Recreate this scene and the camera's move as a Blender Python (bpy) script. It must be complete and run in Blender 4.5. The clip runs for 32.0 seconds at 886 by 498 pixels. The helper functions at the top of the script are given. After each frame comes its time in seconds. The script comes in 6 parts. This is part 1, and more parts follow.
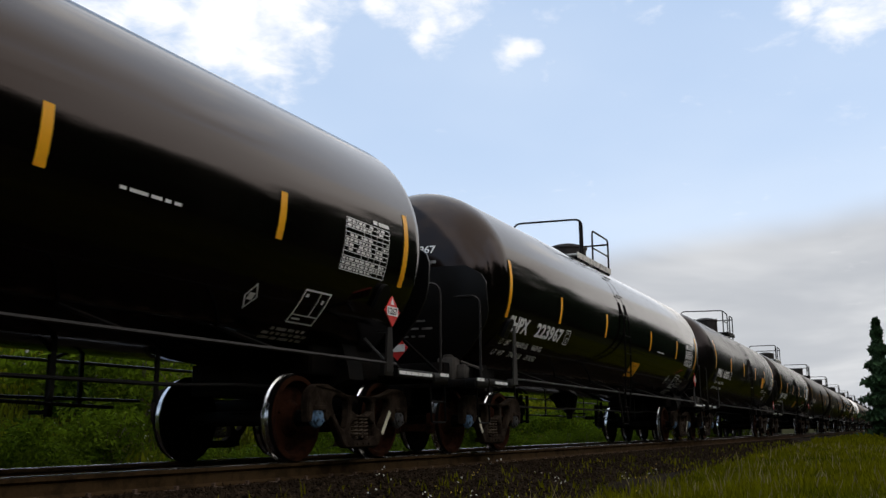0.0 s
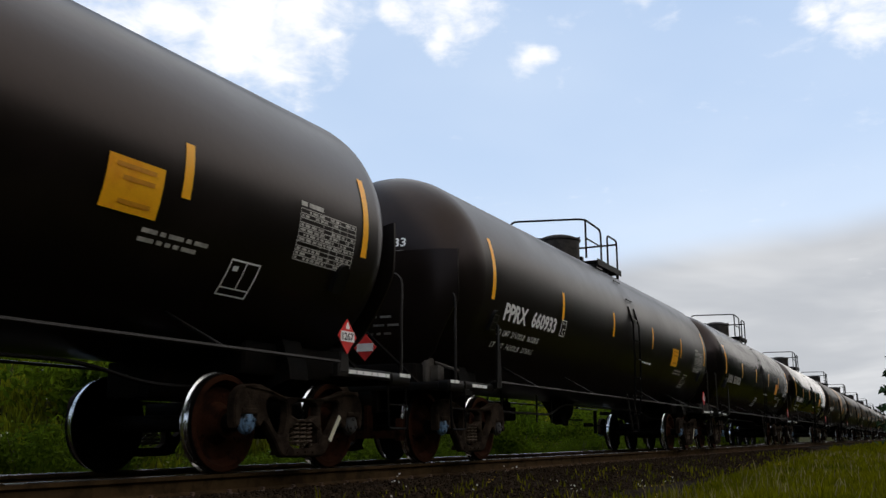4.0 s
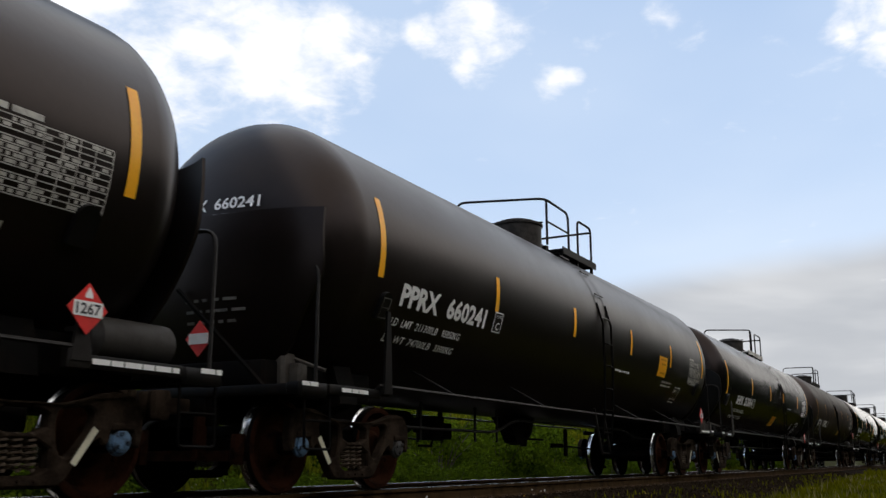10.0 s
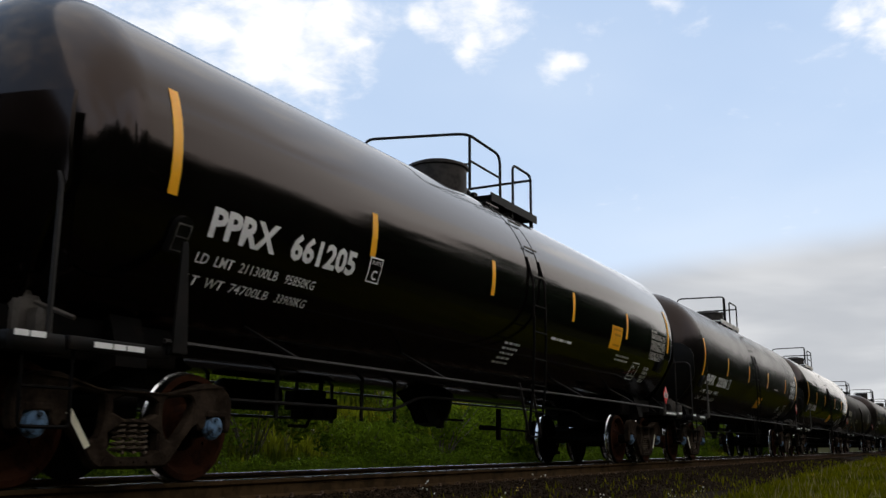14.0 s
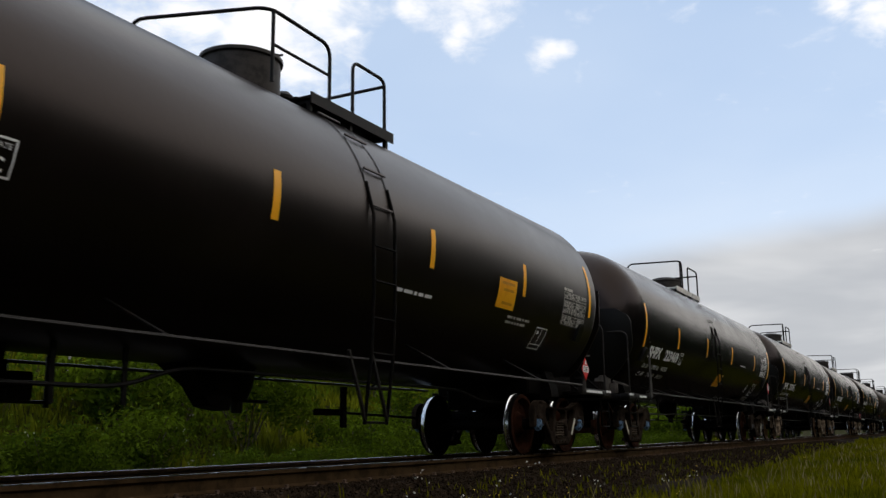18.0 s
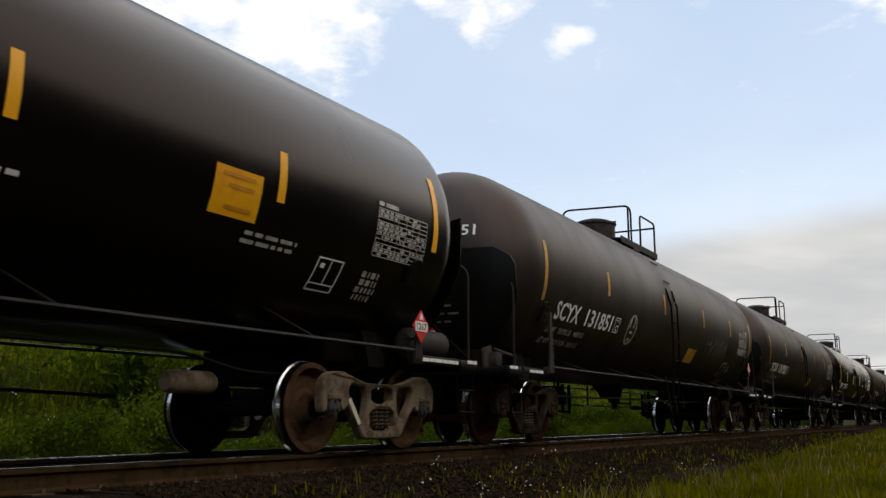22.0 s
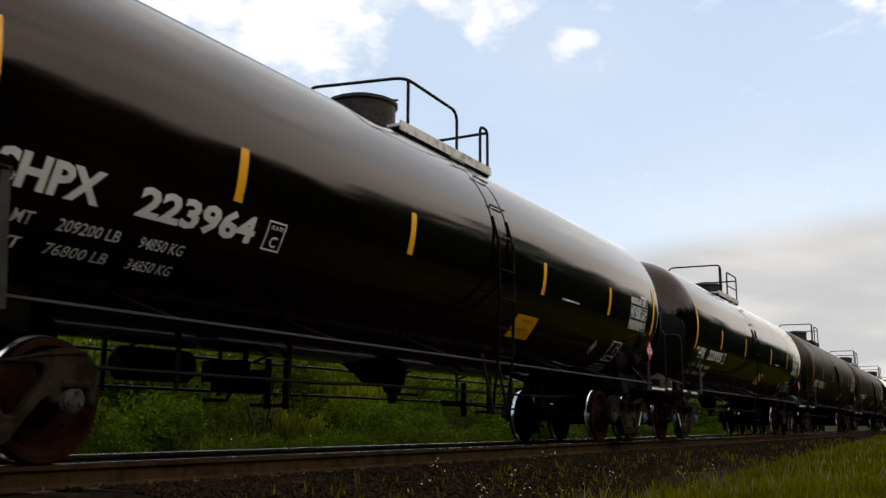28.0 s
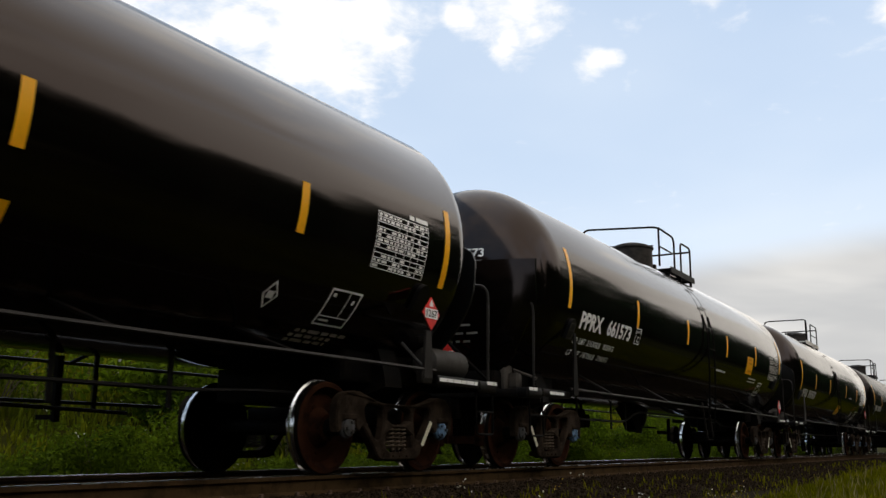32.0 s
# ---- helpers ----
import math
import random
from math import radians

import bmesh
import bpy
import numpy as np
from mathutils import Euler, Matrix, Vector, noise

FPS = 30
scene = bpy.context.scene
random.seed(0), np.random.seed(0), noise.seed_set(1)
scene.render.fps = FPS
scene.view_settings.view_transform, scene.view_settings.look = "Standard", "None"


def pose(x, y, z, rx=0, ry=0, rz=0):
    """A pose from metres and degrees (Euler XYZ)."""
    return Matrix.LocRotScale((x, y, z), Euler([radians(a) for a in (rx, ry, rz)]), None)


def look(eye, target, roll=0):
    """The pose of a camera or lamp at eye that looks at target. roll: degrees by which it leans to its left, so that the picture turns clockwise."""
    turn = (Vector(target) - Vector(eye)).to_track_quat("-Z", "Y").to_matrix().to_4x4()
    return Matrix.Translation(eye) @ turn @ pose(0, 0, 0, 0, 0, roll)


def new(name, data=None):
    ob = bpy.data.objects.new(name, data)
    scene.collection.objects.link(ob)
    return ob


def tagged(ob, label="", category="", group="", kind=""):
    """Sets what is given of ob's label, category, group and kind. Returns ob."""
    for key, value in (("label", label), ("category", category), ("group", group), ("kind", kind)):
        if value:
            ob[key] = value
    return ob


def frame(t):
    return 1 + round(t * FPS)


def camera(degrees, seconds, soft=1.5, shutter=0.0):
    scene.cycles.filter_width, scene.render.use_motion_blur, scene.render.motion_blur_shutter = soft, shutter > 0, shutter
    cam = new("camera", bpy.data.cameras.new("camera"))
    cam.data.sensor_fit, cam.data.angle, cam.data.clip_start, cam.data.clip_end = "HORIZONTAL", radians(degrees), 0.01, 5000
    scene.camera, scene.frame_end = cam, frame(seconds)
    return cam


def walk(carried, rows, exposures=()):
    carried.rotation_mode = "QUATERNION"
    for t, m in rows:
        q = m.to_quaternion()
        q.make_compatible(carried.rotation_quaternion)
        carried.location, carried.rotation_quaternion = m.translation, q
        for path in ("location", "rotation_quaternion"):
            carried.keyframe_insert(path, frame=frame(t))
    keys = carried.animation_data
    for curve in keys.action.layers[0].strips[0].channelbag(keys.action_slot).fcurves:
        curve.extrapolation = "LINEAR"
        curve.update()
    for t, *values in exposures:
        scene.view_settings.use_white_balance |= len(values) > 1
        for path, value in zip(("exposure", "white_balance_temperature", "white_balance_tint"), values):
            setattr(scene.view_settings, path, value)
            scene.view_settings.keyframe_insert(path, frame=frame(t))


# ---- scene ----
from mathutils import geometry

# ---- camera and its walk ----
EYE = (0.0, 0.0, 0.308)          # metres above the rail head
TRACK_X = -6.66                  # centre line of the track
CAM_ROWS = (
    (0.0, 26.01, 11.08, 0.36),
    (1.0, 26.88, 11.89, 0.48),
    (2.0, 26.84, 12.13, 0.49),
    (3.0, 27.57, 11.35, -0.29),
    (4.0, 26.93, 11.50, 0.17),
    (6.5, 28.41, 12.50, 0.64),
    (7.0, 28.14, 12.25, 0.15),
    (8.0, 29.44, 13.03, -0.75),
    (9.0, 29.39, 12.61, 0.85),
    (10.0, 28.57, 12.85, 0.03),
    (11.0, 27.20, 12.26, 0.89),
    (12.0, 27.93, 12.32, -0.69),
    (13.0, 28.63, 12.40, -0.41),
    (14.0, 28.63, 11.94, -0.25),
    (14.5, 27.82, 11.59, -0.58),
    (16.5, 28.64, 11.14, -0.04),
    (17.0, 28.21, 11.21, 0.62),
    (18.0, 28.28, 11.29, 0.68),
    (19.0, 29.49, 11.66, 0.63),
    (20.0, 28.85, 11.39, 0.30),
    (21.0, 27.69, 9.10, 1.50),
    (22.0, 29.26, 10.51, 0.23),
    (23.0, 29.51, 10.14, -0.24),
    (24.0, 29.59, 10.26, -0.04),
    (25.0, 28.97, 10.21, 0.22),
    (25.5, 29.15, 10.27, 0.32),
    (27.5, 29.23, 9.93, -0.25),
    (28.0, 29.25, 10.61, -0.35),
    (29.0, 28.85, 10.73, 0.80),
    (30.0, 28.42, 10.86, 0.62),
    (31.0, 28.67, 10.61, 0.43),
    (32.0, 30.88, 11.81, -0.51),
)
cam = camera(50.87, 32.0, soft=1.4, shutter=0.035)
walk(cam, [(t, pose(*EYE, 90 + pitch, roll, yaw)) for t, yaw, pitch, roll in CAM_ROWS],
     ((0.0, -0.04, 6700, 10), (12.0, -0.04, 6700, 10), (16.5, -0.03, 6740, 10), (18.0, -0.08, 6740, 10), (19.0, 0.05, 7100, 10),
      (20.3, 0.04, 7100, 10), (21.0, -0.07, 6900, 10), (21.8, 0.05, 7150, 10), (32.0, 0.07, 7200, 10)))

# metres that the train has gone at each second
TRAVEL = ((0.0, 0.03), (1.0, 17.48), (2.0, 35.41), (3.0, 54.41), (4.0, 69.97), (7.0, 123.58), (8.0, 141.37), (9.0, 160.27), (10.0, 178.06), (11.0, 195.91), (12.0, 213.95), (13.0, 232.63), (14.0, 250.27), (17.0, 304.28), (18.0, 323.89), (19.0, 342.32), (20.0, 361.16), (21.0, 382.50), (22.0, 398.99), (23.0, 418.06), (24.0, 436.69), (25.0, 455.64), (28.0, 511.89), (29.0, 531.43), (30.0, 551.28), (31.0, 570.17), (32.0, 590.06))

# ---- world, sun, exposure ----
scene.view_settings.exposure = 0.0


def build_world():
    world = bpy.data.worlds.new("sky")
    scene.world = world
    world.use_nodes = True
    nt = world.node_tree
    nt.nodes.clear()
    N, L = nt.nodes.new, nt.links.new

    def math_node(op, a, b=None, clamp=False):
        n = N("ShaderNodeMath")
        n.operation, n.use_clamp = op, clamp
        for i, v in enumerate((a, b)):
            if v is None:
                continue
            if isinstance(v, (int, float)):
                n.inputs[i].default_value = v
            else:
                L(v, n.inputs[i])
        return n.outputs[0]

    sky = N("ShaderNodeTexSky")
    sky.sky_type, sky.sun_disc = "NISHITA", False
    sky.sun_elevation, sky.sun_rotation = radians(36), radians(61)
    sky.air_density, sky.dust_density, sky.ozone_density = 1.0, 1.5, 1.5
    co = N("ShaderNodeTexCoord").outputs["Generated"]
    sep = N("ShaderNodeSeparateXYZ")
    L(co, sep.inputs[0])
    # cloud layer: the direction laid onto a flat sheet overhead
    dz = math_node("ADD", math_node("MAXIMUM", sep.outputs[2], 0.0), 0.16)
    flat = N("ShaderNodeCombineXYZ")
    L(math_node("DIVIDE", sep.outputs[0], dz), flat.inputs[0])
    L(math_node("DIVIDE", sep.outputs[1], dz), flat.inputs[1])

    def noise_tex(vec, scale, detail, rough, dist=0.0, shift=(0, 0, 0)):
        mp = N("ShaderNodeMapping")
        mp.inputs["Location"].default_value = shift
        L(vec, mp.inputs[0])
        n = N("ShaderNodeTexNoise")
        n.inputs["Scale"].default_value, n.inputs["Detail"].default_value = scale, detail
        n.inputs["Roughness"].default_value, n.inputs["Distortion"].default_value = rough, dist
        L(mp.outputs[0], n.inputs["Vector"])
        return n.outputs["Fac"]

    def ramp(v, lo, hi):
        n = N("ShaderNodeMapRange")
        n.interpolation_type = "SMOOTHSTEP"
        n.inputs["From Min"].default_value, n.inputs["From Max"].default_value = lo, hi
        L(v, n.inputs["Value"])
        return n.outputs[0]

    puff = noise_tex(flat.outputs[0], 3.2, 7, 0.56, 0.35, (3.1, 1.7, 0))
    fine = noise_tex(flat.outputs[0], 10.0, 5, 0.6, 0.3, (0.4, 5.2, 0))
    # fair-weather clouds high up
    high = ramp(sep.outputs[2], 0.47, 0.66)
    # heaps of cloud: where the layer thickens, by direction and width
    heap = None
    wob = N("ShaderNodeTexNoise")
    wob.inputs["Scale"].default_value, wob.inputs["Detail"].default_value = 14.0, 5
    L(co, wob.inputs["Vector"])
    off = N("ShaderNodeVectorMath")
    off.operation = "MULTIPLY_ADD"
    L(wob.outputs["Color"], off.inputs[0])
    off.inputs[1].default_value, off.inputs[2].default_value = (0.11, 0.11, 0.09), (-0.055, -0.055, -0.045)
    torn = N("ShaderNodeVectorMath")
    L(co, torn.inputs[0])
    L(off.outputs[0], torn.inputs[1])
    for x, y, z, wide, gain in (
            (-0.384, 0.808, 0.447, 0.085, 0.32), (-0.411, 0.808, 0.422, 0.055, 0.27), (-0.365, 0.823, 0.436, 0.055, 0.28), (-0.296, 0.854, 0.427, 0.035, 0.23),
            (-0.327, 0.858, 0.397, 0.047, 0.27), (-0.301, 0.877, 0.374, 0.028, 0.21), (-0.207, 0.878, 0.432, 0.055, 0.22), (-0.188, 0.889, 0.417, 0.035, 0.18),
            (-0.045, 0.910, 0.413, 0.060, 0.27), (-0.002, 0.916, 0.402, 0.075, 0.29), (-0.130, 0.906, 0.404, 0.030, 0.14), (-0.536, 0.721, 0.440, 0.085, 0.31),
            (-0.594, 0.686, 0.420, 0.12, 0.32), (-0.640, 0.638, 0.429, 0.14, 0.31), (-0.527, 0.750, 0.399, 0.075, 0.22), (-0.572, 0.734, 0.365, 0.085, 0.22),
            (-0.678, 0.617, 0.399, 0.17, 0.28), (-0.446, 0.775, 0.448, 0.045, 0.20), (-0.718, 0.524, 0.458, 0.25, 0.30)):
        d = N("ShaderNodeVectorMath")
        d.operation = "DISTANCE"
        L(torn.outputs[0], d.inputs[0])
        d.inputs[1].default_value = (x, y, z)
        one = math_node("MULTIPLY", ramp(math_node("SUBTRACT", wide, d.outputs["Value"]), 0.0, wide), gain)
        heap = one if heap is None else math_node("MAXIMUM", heap, one)
    body = math_node("ADD", math_node("ADD", math_node("MULTIPLY", puff, 0.85), math_node("MULTIPLY", fine, 0.65)), math_node("MULTIPLY", heap, 1.36))
    mask = ramp(math_node("ADD", body, math_node("MULTIPLY", high, 0.22)), 0.87, 1.30)
    # thin veil
    veil = math_node("MULTIPLY", ramp(noise_tex(flat.outputs[0], 0.7, 4, 0.5, 0.0, (9, 2, 0)), 0.3, 0.75), 0.40)
    # grey bank low over the line's far end
    edge = noise_tex(co, 2.2, 5, 0.5, 0.2, (1.3, 0.2, 4.0))
    slope = math_node("ADD", math_node("MULTIPLY", sep.outputs[0], 0.13), 0.232)
    # the bank climbs higher out of view to the right, added to dim reflections
    slope = math_node("ADD", slope, math_node("MULTIPLY", math_node("MAXIMUM", sep.outputs[0], 0.0), 0.75))
    top = math_node("ADD", slope, math_node("MULTIPLY", math_node("SUBTRACT", edge, 0.5), 0.07))
    low = math_node("MULTIPLY", ramp(math_node("SUBTRACT", top, sep.outputs[2]), 0.0, 0.040), ramp(sep.outputs[1], 0.1, 0.5))
    streak = noise_tex(flat.outputs[0], 0.9, 4, 0.5, 0.3, (4, 4, 1))

    def mix(fac, a, b):
        n = N("ShaderNodeMix")
        n.data_type = "RGBA"
        if isinstance(fac, float):
            n.inputs[0].default_value = fac
        else:
            L(fac, n.inputs[0])
        for i, v in ((6, a), (7, b)):
            if isinstance(v, tuple):
                n.inputs[i].default_value = (*v, 1)
            else:
                L(v, n.inputs[i])
        return n.outputs[2]

    tint = N("ShaderNodeVectorMath")
    tint.operation = "MULTIPLY"
    L(sky.outputs[0], tint.inputs[0])
    tint.inputs[1].default_value = (1.10, 1.02, 0.95)
    base = mix(0.66, tint.outputs[0], (5.9, 8.6, 13.2))
    haze = mix(ramp(math_node("SUBTRACT", 0.45, sep.outputs[2]), -0.05, 0.5), base, (9.0, 10.6, 12.9))
    c1 = mix(veil, haze, (9.4, 10.7, 12.5))
    bank = mix(ramp(streak, 0.40, 0.68), (5.9, 6.2, 6.7), (8.9, 9.1, 9.4))
    c2 = mix(math_node("MULTIPLY", low, 0.92), c1, bank)
    c3 = mix(mask, c2, (12.8, 12.9, 13.3))
    # unseen streaked grey overcast, camera's side of the line, added to dim reflections
    bands = ramp(noise_tex(flat.outputs[0], 1.5, 5, 0.55, 0.6, (2.0, 7.0, 3.0)), 0.42, 0.58)
    shade = math_node("MULTIPLY", ramp(sep.outputs[0], 0.06, 0.40), math_node("ADD", math_node("MULTIPLY", bands, 0.80), 0.12))
    c3 = mix(shade, c3, (3.7, 3.6, 3.9))
    bg = N("ShaderNodeBackground")
    L(c3, bg.inputs[0])
    bg.inputs[1].default_value = 0.09
    out = N("ShaderNodeOutputWorld")
    L(bg.outputs[0], out.inputs[0])


build_world()
sun = new("sun", bpy.data.lights.new("sun", "SUN"))
sun.data.energy, sun.data.angle, sun.data.color = 2.55, radians(150), (1.0, 0.94, 0.86)
sun.matrix_world = look((36, 20, 30), (0, 0, 0))


# ---- materials ----
def material(name, color, rough=0.6, metal=0.0, vary=0.25, scale=6.0, bump=0.0, bump_scale=60.0, second=None,
             spots=(0.45, 0.65), streak=False, random_tone=0.0, island=0.0, coat=0.0, see=False, spec=0.5, sheen_tint=None):
    """A procedural surface: a base colour with two scales of change, and fine relief."""
    mat = bpy.data.materials.new(name)
    mat.use_nodes = True
    nt = mat.node_tree
    N, L = nt.nodes.new, nt.links.new
    b = nt.nodes["Principled BSDF"]
    b.inputs["Roughness"].default_value, b.inputs["Metallic"].default_value = rough, metal
    b.inputs["Specular IOR Level"].default_value = spec
    if sheen_tint:
        b.inputs["Specular Tint"].default_value = (*sheen_tint, 1)
        # the specular level drops at a flat slant
        slant = N("ShaderNodeLayerWeight")
        slant.inputs["Blend"].default_value = 0.5
        slant_spec = N("ShaderNodeMapRange")
        for key, v in (("From Min", 0.55), ("From Max", 0.90), ("To Min", spec), ("To Max", spec * 0.05)):
            slant_spec.inputs[key].default_value = v
        L(slant.outputs["Facing"], slant_spec.inputs["Value"])
        L(slant_spec.outputs[0], b.inputs["Specular IOR Level"])
    if coat:
        b.inputs["Coat Weight"].default_value, b.inputs["Coat Roughness"].default_value = coat, 0.12
    co = N("ShaderNodeTexCoord")
    mp = N("ShaderNodeMapping")
    L(co.outputs["Object"], mp.inputs[0])
    if streak:
        mp.inputs["Scale"].default_value = (1.3, 1.7, 0.5)
    n1 = N("ShaderNodeTexNoise")
    n1.inputs["Scale"].default_value, n1.inputs["Detail"].default_value, n1.inputs["Roughness"].default_value = scale, 6, 0.62
    L(mp.outputs[0], n1.inputs["Vector"])
    r1 = N("ShaderNodeMapRange")
    r1.inputs["From Min"].default_value, r1.inputs["From Max"].default_value = spots
    r1.interpolation_type = "SMOOTHSTEP"
    L(n1.outputs["Fac"], r1.inputs["Value"])
    mx = N("ShaderNodeMix")
    mx.data_type = "RGBA"
    L(r1.outputs[0], mx.inputs[0])
    mx.inputs[6].default_value = (*color, 1)
    mx.inputs[7].default_value = (*(second or [c * (1 - vary) for c in color]), 1)
    n2 = N("ShaderNodeTexNoise")
    n2.inputs["Scale"].default_value, n2.inputs["Detail"].default_value = scale * 9, 4
    if streak:
        m2 = N("ShaderNodeMapping")
        m2.inputs["Scale"].default_value = (0.25, 1.0, 0.07)
        L(co.outputs["Object"], m2.inputs[0])
        L(m2.outputs[0], n2.inputs["Vector"])
    else:
        L(co.outputs["Object"], n2.inputs["Vector"])
    r2 = N("ShaderNodeMapRange")
    r2.inputs["To Min"].default_value, r2.inputs["To Max"].default_value = 1 - vary * 0.8, 1 + vary * 0.8
    L(n2.outputs["Fac"], r2.inputs["Value"])
    hsv = N("ShaderNodeHueSaturation")
    L(mx.outputs[2], hsv.inputs["Color"])
    tone = r2.outputs[0]
    for amount, source in ((random_tone, "ShaderNodeObjectInfo"), (island, "ShaderNodeNewGeometry")):
        if amount:
            info = N(source)
            rr = N("ShaderNodeMapRange")
            rr.inputs["To Min"].default_value, rr.inputs["To Max"].default_value = 1 - amount, 1 + amount
            L(info.outputs["Random" if source == "ShaderNodeObjectInfo" else "Random Per Island"], rr.inputs["Value"])
            mul = N("ShaderNodeMath")
            mul.operation = "MULTIPLY"
            L(tone, mul.inputs[0])
            L(rr.outputs[0], mul.inputs[1])
            tone = mul.outputs[0]
    L(tone, hsv.inputs["Value"])
    L(hsv.outputs[0], b.inputs["Base Color"])
    rm = N("ShaderNodeMapRange")
    rm.inputs["To Min"].default_value, rm.inputs["To Max"].default_value = max(0.02, rough - 0.07), min(1, rough + 0.09)
    L(n1.outputs["Fac"], rm.inputs["Value"])
    L(rm.outputs[0], b.inputs["Roughness"])
    if bump:
        n3 = N("ShaderNodeTexNoise")
        n3.inputs["Scale"].default_value, n3.inputs["Detail"].default_value = bump_scale, 5
        L(co.outputs["Object"], n3.inputs["Vector"])
        bp = N("ShaderNodeBump")
        bp.inputs["Strength"].default_value, bp.inputs["Distance"].default_value = bump, 0.02
        L(n3.outputs["Fac"], bp.inputs["Height"])
        L(bp.outputs[0], b.inputs["Normal"])
    if see:
        b.inputs["Transmission Weight"].default_value = 0.0
        b.inputs["Subsurface Weight"].default_value = 0.0
        tr = N("ShaderNodeBsdfTranslucent")
        L(hsv.outputs[0], tr.inputs[0])
        ms = N("ShaderNodeMixShader")
        ms.inputs[0].default_value = 0.35
        L(b.outputs[0], ms.inputs[1])
        L(tr.outputs[0], ms.inputs[2])
        L(ms.outputs[0], nt.nodes["Material Output"].inputs[0])
    return mat


